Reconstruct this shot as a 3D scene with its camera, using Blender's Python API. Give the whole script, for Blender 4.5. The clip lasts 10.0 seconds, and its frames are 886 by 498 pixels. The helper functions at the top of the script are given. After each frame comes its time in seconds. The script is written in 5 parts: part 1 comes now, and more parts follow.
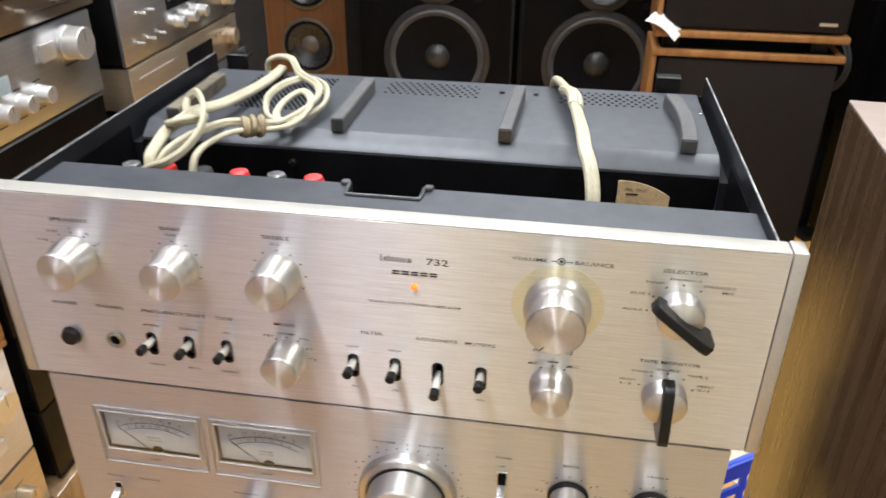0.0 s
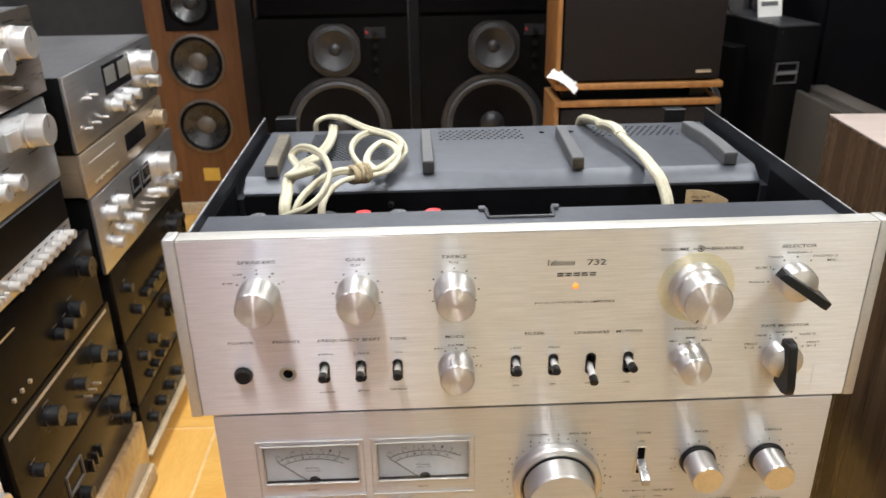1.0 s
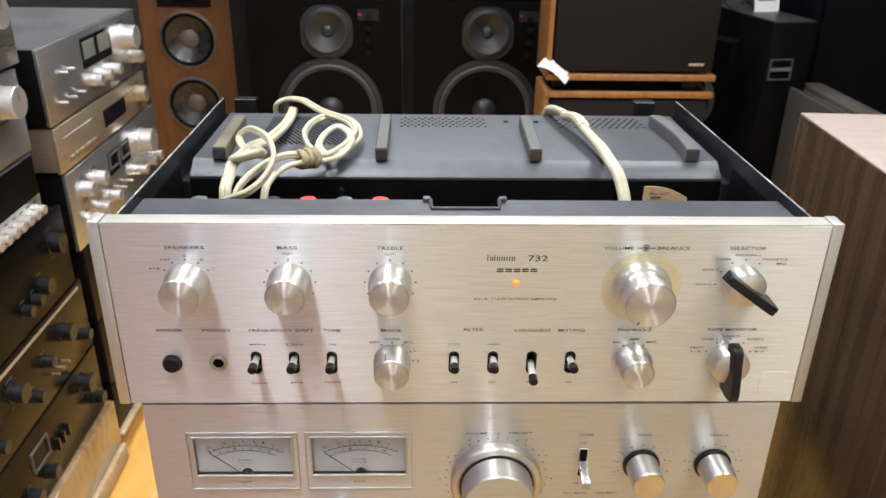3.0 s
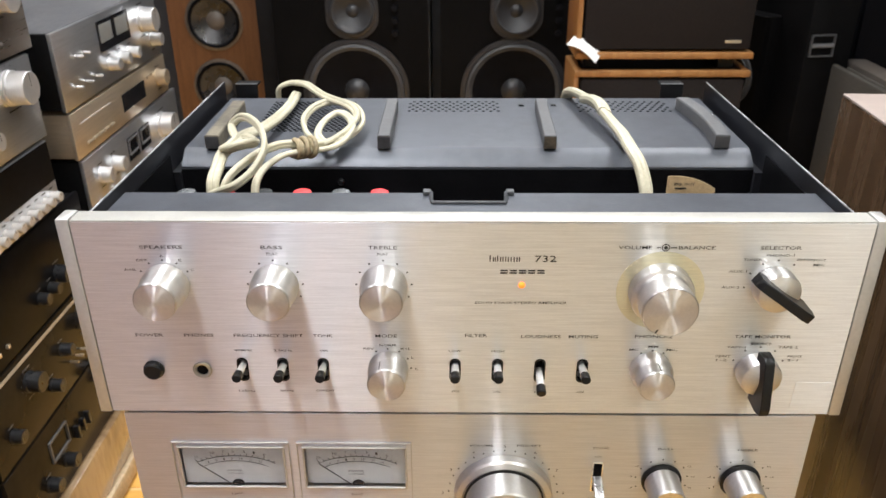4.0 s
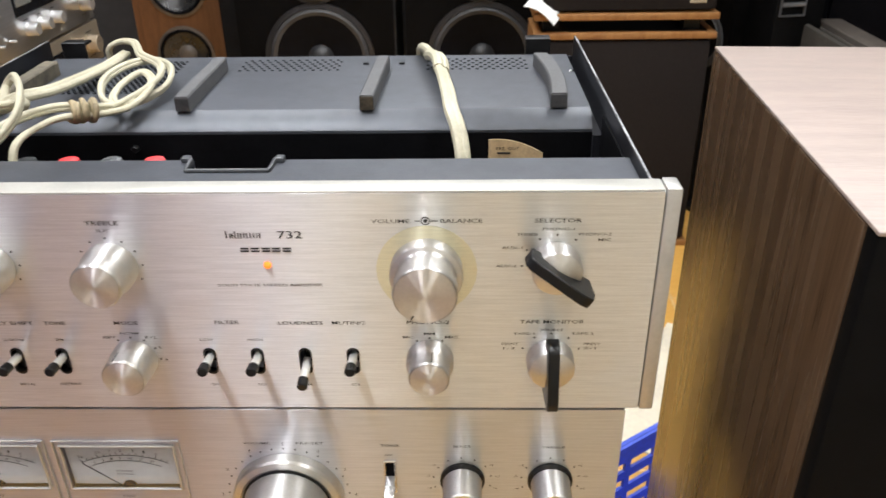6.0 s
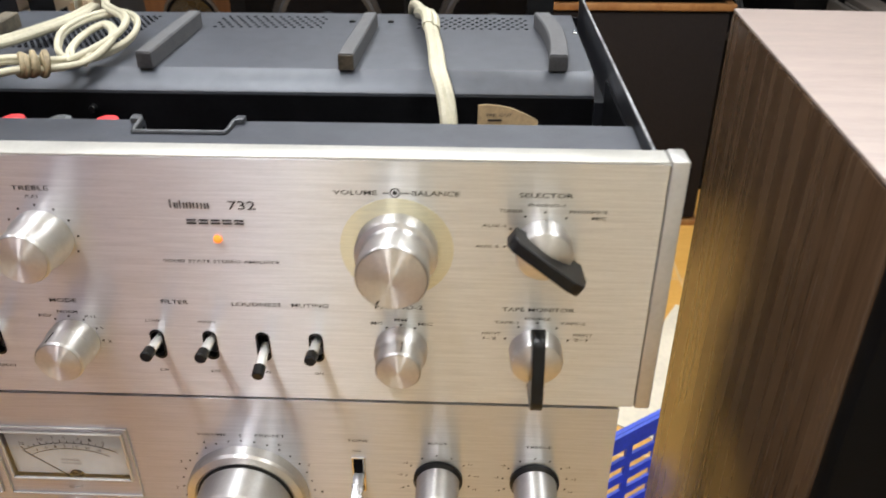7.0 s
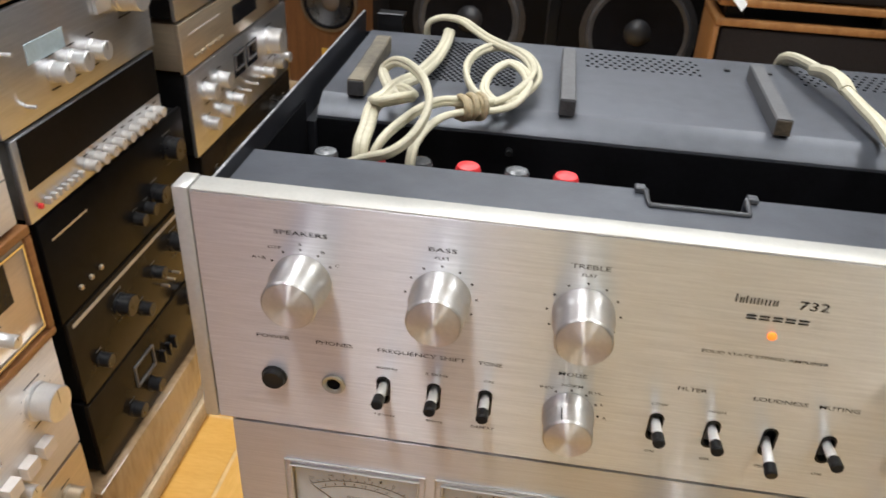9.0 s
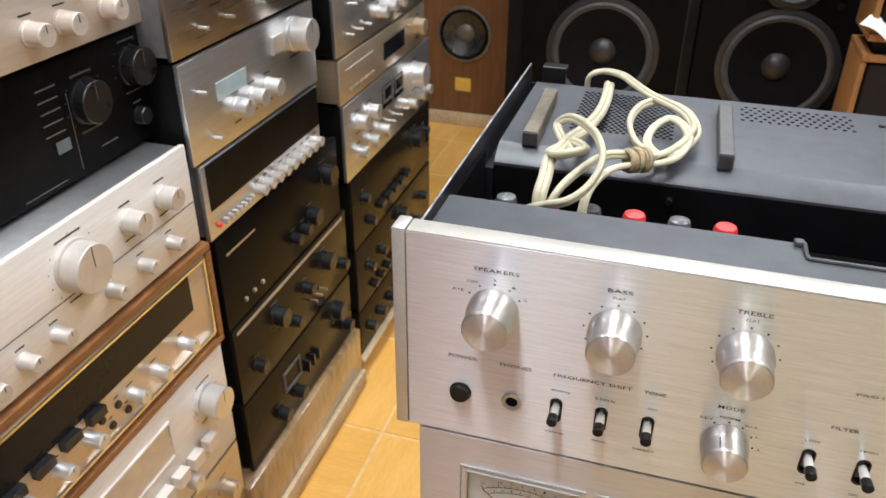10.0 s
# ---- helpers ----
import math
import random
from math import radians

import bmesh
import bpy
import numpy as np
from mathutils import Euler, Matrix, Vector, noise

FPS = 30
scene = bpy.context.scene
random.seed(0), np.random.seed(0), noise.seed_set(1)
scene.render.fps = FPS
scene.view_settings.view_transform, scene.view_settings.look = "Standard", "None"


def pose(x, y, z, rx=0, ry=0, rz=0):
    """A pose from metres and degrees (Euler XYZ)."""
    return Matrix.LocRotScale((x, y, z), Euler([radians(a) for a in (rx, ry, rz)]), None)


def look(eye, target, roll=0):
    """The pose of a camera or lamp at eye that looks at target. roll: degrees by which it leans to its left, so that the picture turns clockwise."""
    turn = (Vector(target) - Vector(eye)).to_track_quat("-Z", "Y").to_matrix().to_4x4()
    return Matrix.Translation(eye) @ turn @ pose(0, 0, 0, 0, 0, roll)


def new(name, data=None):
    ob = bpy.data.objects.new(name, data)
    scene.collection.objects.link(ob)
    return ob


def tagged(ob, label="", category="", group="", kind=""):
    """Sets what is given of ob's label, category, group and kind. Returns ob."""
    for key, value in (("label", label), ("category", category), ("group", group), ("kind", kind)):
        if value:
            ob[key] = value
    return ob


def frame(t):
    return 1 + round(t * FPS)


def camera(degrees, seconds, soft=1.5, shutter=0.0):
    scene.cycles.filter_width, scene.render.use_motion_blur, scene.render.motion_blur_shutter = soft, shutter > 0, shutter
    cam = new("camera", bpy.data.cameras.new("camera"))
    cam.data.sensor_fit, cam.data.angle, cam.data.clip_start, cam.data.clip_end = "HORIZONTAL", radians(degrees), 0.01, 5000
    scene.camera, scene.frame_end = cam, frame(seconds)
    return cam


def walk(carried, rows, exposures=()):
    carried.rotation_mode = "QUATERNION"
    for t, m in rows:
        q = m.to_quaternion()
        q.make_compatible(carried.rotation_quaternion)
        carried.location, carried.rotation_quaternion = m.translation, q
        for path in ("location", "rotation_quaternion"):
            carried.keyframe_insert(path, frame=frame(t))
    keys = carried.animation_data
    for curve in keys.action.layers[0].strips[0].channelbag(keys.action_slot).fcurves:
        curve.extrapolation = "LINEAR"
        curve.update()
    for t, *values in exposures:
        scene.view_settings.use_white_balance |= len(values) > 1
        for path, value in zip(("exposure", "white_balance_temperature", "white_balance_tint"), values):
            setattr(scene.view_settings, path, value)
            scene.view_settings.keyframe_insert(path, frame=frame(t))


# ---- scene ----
cam = camera(58.9, 10.0, shutter=0.35)
cam.data.dof.use_dof = True
cam.data.dof.focus_distance = 0.45
cam.data.dof.aperture_fstop = 24.0
METRES, EYE, TILT, LEAN, TURN = 0.853, 1.10, 0.0, 0.0, 9.1
ROWS = [
    (0.0, 0.0, 0.0, 0.0, 0.22, -29.0, -0.4),
    (0.3, -0.0565, -0.0377, 0.0085, -2.54, -27.46, 0.43),
    (0.5, -0.1081, -0.043, 0.0073, -6.47, -26.21, 1.34),
    (1.0, -0.2124, -0.0674, 0.0001, -11.23, -24.0, 0.88),
    (1.5, -0.2351, -0.0859, -0.0036, -12.03, -23.89, -0.55),
    (2.0, -0.2104, -0.0899, -0.0073, -12.89, -24.11, -0.66),
    (2.5, -0.183, -0.0793, -0.0028, -12.06, -24.51, -0.93),
    (4.0, -0.1335, -0.0119, -0.0137, -8.36, -26.43, 0.2),
    (4.5, -0.1139, -0.0062, -0.0196, -9.05, -27.08, 0.88),
    (5.0, -0.0816, 0.0034, -0.0242, -9.38, -27.68, 1.27),
    (5.5, -0.0357, 0.0154, -0.0267, -9.02, -28.22, 1.32),
    (5.7, -0.0062, 0.0177, -0.0335, -8.73, -28.44, 1.15),
    (6.8, 0.0707, 0.0606, -0.0598, -6.13, -29.57, 0.43),
    (7.0, 0.0559, 0.0695, -0.0669, -6.63, -30.46, 0.13),
    (7.2, 0.0264, 0.0814, -0.0714, -8.79, -31.35, -0.66),
    (7.5, -0.0088, 0.0985, -0.0717, -9.85, -31.52, -1.04),
    (8.0, -0.098, 0.1188, -0.0652, -7.85, -31.65, -2.4),
    (8.5, -0.1685, 0.1225, -0.0578, -4.11, -31.82, -2.65),
    (9.0, -0.1897, 0.1272, -0.0366, -0.6, -31.61, -2.45),
    (9.3, -0.2018, 0.1176, -0.0299, 2.85, -31.43, -2.98),
    (9.5, -0.2201, 0.0953, -0.0151, 5.49, -31.08, -2.01),
    (10.0, -0.2278, 0.073, 0.0041, 7.83, -30.15, -0.38),
]
BETWEEN = [
    (0.7, look((-0.025, -0.422, 1.100), (-0.031, 1.400, 0.275), -2.0)),
    (1.2, look((-0.086, -0.454, 1.094), (-0.002, 1.376, 0.290), 0.1)),
    (1.7, look((-0.083, -0.464, 1.096), (0.050, 1.362, 0.291), 0.8)),
    (8.2, look((-0.027, -0.276, 1.047), (-0.062, 1.431, 0.005), 3.3)),
]
PATH = [(t, pose(0.1016, -0.3564, EYE, TILT, LEAN, TURN) @ pose(METRES * x, METRES * y, METRES * z, 90 + pitch, roll, yaw)) for t, x, y, z, yaw, pitch, roll in ROWS]
walk(cam, sorted(PATH + BETWEEN, key=lambda r: r[0]),
     exposures=[(0.0, -0.10), (2.5, -0.10), (4.5, -0.07), (5.5, -0.13), (7.0, -0.24), (8.0, -0.34), (8.7, -0.42), (9.3, -0.38), (10.0, -0.22)])

# ---- world and lamps ----
CEIL = 2.55
world = bpy.data.worlds.new("world")
scene.world = world
world.use_nodes = True
world.node_tree.nodes["Background"].inputs[0].default_value = (0.9, 0.93, 1.0, 1)
world.node_tree.nodes["Background"].inputs[1].default_value = 0.002


# ---- materials ----
def mat(name, color, rough=0.5, metal=0.0, vary=0.12, scale=30.0, bump=0.0, bump_scale=200.0, stretch=(1, 1, 1), spec=0.5, second=None, coat=0.0, aniso=0.0, tangent=None, rough_vary=0.1):
    """A procedural surface: two scales of colour variation, a varied gloss and fine relief."""
    m = bpy.data.materials.new(name)
    m.use_nodes = True
    nt = m.node_tree
    b = nt.nodes["Principled BSDF"]
    b.inputs["Metallic"].default_value = metal
    b.inputs["Specular IOR Level"].default_value = spec
    b.inputs["Coat Weight"].default_value = coat
    tc = nt.nodes.new("ShaderNodeTexCoord")
    mp = nt.nodes.new("ShaderNodeMapping")
    mp.inputs["Scale"].default_value = stretch
    nt.links.new(tc.outputs["Object"], mp.inputs[0])

    def tex(sc, detail=4):
        n = nt.nodes.new("ShaderNodeTexNoise")
        n.inputs["Scale"].default_value = sc
        n.inputs["Detail"].default_value = detail
        nt.links.new(mp.outputs[0], n.inputs["Vector"])
        return n

    big, fine = tex(scale), tex(scale * 9, 2)
    mixv = nt.nodes.new("ShaderNodeMath")
    mixv.operation = "MULTIPLY_ADD"
    nt.links.new(fine.outputs[0], mixv.inputs[0])
    mixv.inputs[1].default_value = 0.4
    half = nt.nodes.new("ShaderNodeMath")
    half.operation = "MULTIPLY"
    nt.links.new(big.outputs[0], half.inputs[0])
    half.inputs[1].default_value = 0.6
    nt.links.new(half.outputs[0], mixv.inputs[2])
    ramp = nt.nodes.new("ShaderNodeValToRGB")
    lo = second or tuple(c * (1 - 2 * vary) for c in color)
    hi = tuple(min(1, c * (1 + vary)) for c in color) if not second else color
    ramp.color_ramp.elements[0].position, ramp.color_ramp.elements[1].position = 0.36, 0.62
    ramp.color_ramp.elements[0].color, ramp.color_ramp.elements[1].color = (*lo, 1), (*hi, 1)
    nt.links.new(mixv.outputs[0], ramp.inputs[0])
    nt.links.new(ramp.outputs[0], b.inputs["Base Color"])
    rr = nt.nodes.new("ShaderNodeMapRange")
    rr.inputs["To Min"].default_value, rr.inputs["To Max"].default_value = max(0.02, rough - rough_vary), min(1, rough + rough_vary)
    nt.links.new(big.outputs[0], rr.inputs[0])
    nt.links.new(rr.outputs[0], b.inputs["Roughness"])
    if bump:
        n = tex(bump_scale, 3)
        bp = nt.nodes.new("ShaderNodeBump")
        bp.inputs["Strength"].default_value = bump
        bp.inputs["Distance"].default_value = 0.001
        nt.links.new(n.outputs[0], bp.inputs["Height"])
        nt.links.new(bp.outputs[0], b.inputs["Normal"])
    if aniso:
        b.inputs["Anisotropic"].default_value = aniso
        b.inputs["Anisotropic Rotation"].default_value = 0.25
        tg = nt.nodes.new("ShaderNodeTangent")
        if tangent == "UV":
            tg.direction_type = "UV_MAP"
            tg.uv_map = "brush"
        else:
            tg.direction_type, tg.axis = "RADIAL", tangent
        nt.links.new(tg.outputs[0], b.inputs["Tangent"])
    return m


def glow(name, color, strength):
    m = bpy.data.materials.new(name)
    m.use_nodes = True
    b = m.node_tree.nodes["Principled BSDF"]
    b.inputs["Base Color"].default_value = (*color, 1)
    b.inputs["Emission Color"].default_value = (*color, 1)
    b.inputs["Emission Strength"].default_value = strength
    return m


def glass(name, tint=(1, 1, 1), rough=0.02):
    m = bpy.data.materials.new(name)
    m.use_nodes = True
    b = m.node_tree.nodes["Principled BSDF"]
    b.inputs["Base Color"].default_value = (*tint, 1)
    b.inputs["Transmission Weight"].default_value = 1.0
    b.inputs["Roughness"].default_value = rough
    b.inputs["IOR"].default_value = 1.45
    return m


BRUSH = (1.2, 1, 32)
M_PANEL = mat("brushed_aluminium", (0.775, 0.785, 0.805), 0.36, 0.93, 0.06, 28, 0.05, 90, BRUSH, aniso=1.0, tangent="UV", rough_vary=0.05)
M_PANEL2 = mat("brushed_aluminium_darker", (0.625, 0.63, 0.655), 0.31, 0.96, 0.055, 28, 0.05, 90, BRUSH, aniso=1.0, tangent="UV", rough_vary=0.05)
M_EDGE = mat("satin_aluminium_edge", (0.50, 0.49, 0.455), 0.42, 0.40, 0.04, 60, 0.03)
M_CAP = mat("end_trim_aluminium", (0.50, 0.49, 0.47), 0.42, 0.55, 0.05, 40, 0.04)
M_KNOB = mat("turned_aluminium", (0.66, 0.65, 0.64), 0.40, 0.95, 0.04, 60, 0.0, 300, aniso=0.75, tangent="Y", rough_vary=0.05)
M_SPUN = mat("spun_aluminium_face", (0.76, 0.735, 0.72), 0.44, 0.90, 0.04, 60, 0.0, 300, aniso=1.0, tangent="Y", rough_vary=0.04)
M_CHROME = mat("bright_metal", (0.82, 0.81, 0.80), 0.14, 1.0, 0.03, 60, rough_vary=0.04)
M_BLACK = mat("black_plastic", (0.006, 0.006, 0.0065), 0.33, 0, 0.2, 80, 0.05, 400, spec=0.3)
M_INK = mat("black_print", (0.018, 0.017, 0.016), 0.5, 0, 0.1, 200)
M_CHASSIS = mat("dark_painted_steel", (0.013, 0.0135, 0.017), 0.42, 0.0, 0.15, 18, 0.12, 900, rough_vary=0.08, spec=0.35)
M_COVER = mat("grey_black_cover_paint", (0.070, 0.076, 0.090), 0.40, 0.25, 0.12, 9, 0.10, 900, rough_vary=0.08)
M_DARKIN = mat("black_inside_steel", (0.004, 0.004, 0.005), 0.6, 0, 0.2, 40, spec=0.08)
M_RUBBER = mat("grey_rubber_bar", (0.095, 0.096, 0.10), 0.6, 0, 0.12, 60, 0.2, 500)
M_PALE_STEEL = mat("pale_steel_edge", (0.42, 0.42, 0.43), 0.5, 0.5, 0.35, 60)
M_ENDTAN = mat("brown_end_rubber", (0.075, 0.058, 0.038), 0.6, 0, 0.3, 90, 0.2, 500)
M_ENDGREY = mat("dark_end_rubber", (0.045, 0.045, 0.048), 0.6, 0, 0.2, 90, 0.2, 500)
M_WIRE = mat("grey_steel_wire", (0.075, 0.078, 0.085), 0.4, 0.3, 0.12, 60)
M_RUBBER_TAN = mat("yellowed_rubber_bar", (0.125, 0.108, 0.078), 0.6, 0, 0.30, 22, 0.2, 500)
M_CORD = mat("cream_cable_sheath", (0.48, 0.45, 0.335), 0.48, 0, 0.08, 50, 0.10, 300)
M_CORD_OLD = mat("soiled_cable_tape", (0.29, 0.235, 0.14), 0.6, 0, 0.2, 50, 0.2, 300)
M_RED = mat("red_plastic_cap", (0.75, 0.045, 0.05), 0.38, 0, 0.1, 60)
M_POST = mat("clear_dark_cap", (0.10, 0.105, 0.11), 0.25, 0, 0.2, 60)
M_LABEL = mat("tan_paper_label", (0.50, 0.36, 0.20), 0.75, 0, 0.12, 60)
M_RING = mat("yellowed_lacquer_ring", (0.74, 0.705, 0.54), 0.39, 0.88, 0.06, 40, 0.06, 60, BRUSH, aniso=1.0, tangent="UV", rough_vary=0.03)
M_WHITE = mat("white_paint", (0.78, 0.77, 0.74), 0.5, 0, 0.05, 30)
M_JACK = mat("dull_nickel", (0.42, 0.43, 0.40), 0.35, 0.8, 0.08, 60)
M_LED = glow("amber_led", (1.0, 0.24, 0.03), 1.1)


# ---- mesh helpers ----
def box(bm, x0, x1, y0, y1, z0, z1, bevel=0.0, seg=2):
    r = bmesh.ops.create_cube(bm, size=1.0, matrix=Matrix.Translation(((x0 + x1) / 2, (y0 + y1) / 2, (z0 + z1) / 2)) @ Matrix.Diagonal((abs(x1 - x0), abs(y1 - y0), abs(z1 - z0), 1)))
    if bevel:
        es = {e for v in r["verts"] for e in v.link_edges}
        bmesh.ops.bevel(bm, geom=list(es), offset=bevel, segments=seg, affect="EDGES", profile=0.5)
    return bm


def lathe(bm, profile, at, seg=40, m=None, close=True):
    """A turned form: profile of (radius, distance towards the viewer along -y) round the y axis at (x, y, z)."""
    rings = []
    for r, d in profile:
        if r < 1e-6:
            rings.append([bm.verts.new((at[0], at[1] - d, at[2]))])
        else:
            rings.append([bm.verts.new((at[0] + r * math.cos(2 * math.pi * i / seg), at[1] - d, at[2] + r * math.sin(2 * math.pi * i / seg))) for i in range(seg)])
    for a, b in zip(rings, rings[1:]):
        for i in range(seg):
            j = (i + 1) % seg
            q = [a[i % len(a)], a[j % len(a)], b[j % len(b)], b[i % len(b)]]
            u = []
            for v in q:
                if v not in u:
                    u.append(v)
            if len(u) > 2:
                bm.faces.new(u)
    return bm


def tube(bm, pts, r, seg=10, flat=1.0, n=10, twin=0.0):
    """A round cable through the points, smoothed by a Catmull-Rom curve."""
    P = [Vector(p) for p in pts]
    P = [P[0] * 2 - P[1]] + P + [P[-1] * 2 - P[-2]]
    line = []
    for i in range(1, len(P) - 2):
        for k in range(n):
            t = k / n
            a, b, c, d = P[i - 1], P[i], P[i + 1], P[i + 2]
            line.append(0.5 * ((2 * b) + (c - a) * t + (2 * a - 5 * b + 4 * c - d) * t * t + (3 * b - a - 3 * c + d) * t ** 3))
    line.append(P[-2])
    up, prev = Vector((0, 0, 1)), None
    for i, p in enumerate(line):
        tan = (line[min(i + 1, len(line) - 1)] - line[max(i - 1, 0)]).normalized()
        side = tan.cross(up)
        side = side.normalized() if side.length > 0.15 else Vector((1, 0, 0))
        nor = side.cross(tan).normalized()
        ring = []
        for k in range(seg):
            a = 2 * math.pi * k / seg
            g = r * (1 - twin * abs(math.sin(a + i * 0.035)) ** 0.6)
            ring.append(bm.verts.new(p + side * g * math.cos(a) + nor * g * flat * math.sin(a)))
        if prev:
            for k in range(seg):
                bm.faces.new((prev[k], prev[(k + 1) % seg], ring[(k + 1) % seg], ring[k]))
        else:
            bm.faces.new(ring[::-1])
        prev = ring
    bm.faces.new(prev)
    return bm


def twin_tube(bm, pts, r, twist=0.05, seg=9, n=10):
    """A flat twin cable: two round cores side by side that turn about each other."""
    P = [Vector(p) for p in pts]
    P = [P[0] * 2 - P[1]] + P + [P[-1] * 2 - P[-2]]
    line = []
    for i in range(1, len(P) - 2):
        for k in range(n):
            t = k / n
            a, b, c, d = P[i - 1], P[i], P[i + 1], P[i + 2]
            line.append(0.5 * ((2 * b) + (c - a) * t + (2 * a - 5 * b + 4 * c - d) * t * t + (3 * b - a - 3 * c + d) * t ** 3))
    line.append(P[-2])
    for sign in (-1, 1):
        prev, side = None, None
        for i, p in enumerate(line):
            tan = (line[min(i + 1, len(line) - 1)] - line[max(i - 1, 0)]).normalized()
            if side is None:
                side = tan.cross(Vector((0, 0, 1)))
                side = side if side.length > 0.1 else Vector((1, 0, 0))
            side = (side - tan * side.dot(tan)).normalized()
            nor = side.cross(tan).normalized()
            w = 0.35 * math.sin(i * twist) + 0.25
            off = (side * math.cos(w) + nor * math.sin(w)) * r * 0.56 * sign
            ring = [bm.verts.new(p + off + (side * math.cos(2 * math.pi * k / seg) + nor * math.sin(2 * math.pi * k / seg)) * r) for k in range(seg)]
            if prev:
                for k in range(seg):
                    bm.faces.new((prev[k], prev[(k + 1) % seg], ring[(k + 1) % seg], ring[k]))
            else:
                bm.faces.new(ring[::-1])
            prev = ring
        bm.faces.new(prev)
    return bm


def prism(bm, pts, y0, y1):
    """A plate with the outline pts of (x, z) between y0 and y1."""
    a = [bm.verts.new((x, y0, z)) for x, z in pts]
    b = [bm.verts.new((x, y1, z)) for x, z in pts]
    bm.faces.new(a)
    bm.faces.new(b[::-1])
    for i in range(len(pts)):
        j = (i + 1) % len(pts)
        bm.faces.new((a[j], a[i], b[i], b[j]))
    return bm


def plate(bm, outline, holes, y0, y1):
    """A plate in the x-z plane with rectangular holes (x0, x1, z0, z1) that go through it."""
    x0, x1, z0, z1 = outline
    xs = sorted({x0, x1, *[h[0] for h in holes], *[h[1] for h in holes]})
    zs = sorted({z0, z1, *[h[2] for h in holes], *[h[3] for h in holes]})
    grid = {}

    def v(x, y, z):
        k = (round(x, 6), round(y, 6), round(z, 6))
        if k not in grid:
            grid[k] = bm.verts.new((x, y, z))
        return grid[k]

    solid = {}
    for i in range(len(xs) - 1):
        for j in range(len(zs) - 1):
            cx, cz = (xs[i] + xs[i + 1]) / 2, (zs[j] + zs[j + 1]) / 2
            solid[i, j] = not any(h[0] < cx < h[1] and h[2] < cz < h[3] for h in holes)
    for (i, j), s in solid.items():
        if not s:
            continue
        a, b, c, d = xs[i], xs[i + 1], zs[j], zs[j + 1]
        bm.faces.new((v(a, y0, c), v(b, y0, c), v(b, y0, d), v(a, y0, d)))
        bm.faces.new((v(a, y1, d), v(b, y1, d), v(b, y1, c), v(a, y1, c)))
        for di, dj, p, q in ((-1, 0, (a, c), (a, d)), (1, 0, (b, d), (b, c)), (0, -1, (b, c), (a, c)), (0, 1, (a, d), (b, d))):
            if not solid.get((i + di, j + dj), False):
                bm.faces.new((v(p[0], y0, p[1]), v(q[0], y0, q[1]), v(q[0], y1, q[1]), v(p[0], y1, p[1])))
    return bm


def mesh_of(name, bm, material, smooth=True):
    bmesh.ops.recalc_face_normals(bm, faces=bm.faces)
    me = bpy.data.meshes.new(name)
    bm.to_mesh(me)
    bm.free()
    me.materials.append(material)
    if smooth:
        me.polygons.foreach_set("use_smooth", [True] * len(me.polygons))
        me.set_sharp_from_angle(angle=radians(35))
    uv = me.uv_layers.new(name="brush")
    co = np.empty(len(me.vertices) * 3)
    me.vertices.foreach_get("co", co)
    idx = np.empty(len(me.loops), dtype=np.int32)
    me.loops.foreach_get("vertex_index", idx)
    co = co.reshape(-1, 3)[idx]
    uv.data.foreach_set("uv", np.stack([co[:, 0], co[:, 2] + co[:, 1] * 0.3], 1).ravel())
    return me


def part(name, bm, material, parent, label="", smooth=True, at=None):
    """Links a bmesh as one mesh object under a thing or a part."""
    ob = new(name, mesh_of(name, bm, material, smooth))
    ob.parent = parent
    if at:
        ob.location = at
    return tagged(ob, label)


def thing(name, m, label, category, group="", kind=""):
    ob = new(name)
    ob.empty_display_size = 0.05
    ob.matrix_basis = m
    return tagged(ob, label, category, group, kind)


def single(name, bm, material, label, category, group="", kind="", smooth=True):
    return tagged(new(name, mesh_of(name, bm, material, smooth)), label, category, group, kind)


def B(*a, **k):
    return box(bmesh.new(), *a, **k)


def L(profile, at=(0, 0, 0), seg=40):
    return lathe(bmesh.new(), profile, at, seg)


def words(text, x, y, z, width, height, parent, material=None, name="lettering", facing="front"):
    """Printed words as thin flat letters, centred at x, z on a front at y."""
    cu = bpy.data.curves.new("words", "FONT")
    cu.body, cu.size, cu.align_x = text, 1.0, "CENTER"
    cu.resolution_u = 2
    cu.offset = 0.0025
    tmp = bpy.data.objects.new("words", cu)
    scene.collection.objects.link(tmp)
    me = bpy.data.meshes.new_from_object(tmp)
    bpy.data.objects.remove(tmp)
    me.name = name
    co = np.empty(len(me.vertices) * 3)
    me.vertices.foreach_get("co", co)
    co = co.reshape(-1, 3)
    lo, hi = co.min(0), co.max(0)
    sx, sz = width / max(hi[0] - lo[0], 1e-6), height / 0.7
    out = np.zeros_like(co)
    out[:, 0] = (co[:, 0] - (lo[0] + hi[0]) / 2) * sx
    out[:, 2] = (co[:, 1] - 0.35) * sz
    me.vertices.foreach_set("co", out.ravel())
    me.materials.clear()
    me.materials.append(material or M_INK)
    ob = new(name, me)
    ob.parent = parent
    ob.location = (x, y, z)
    return ob


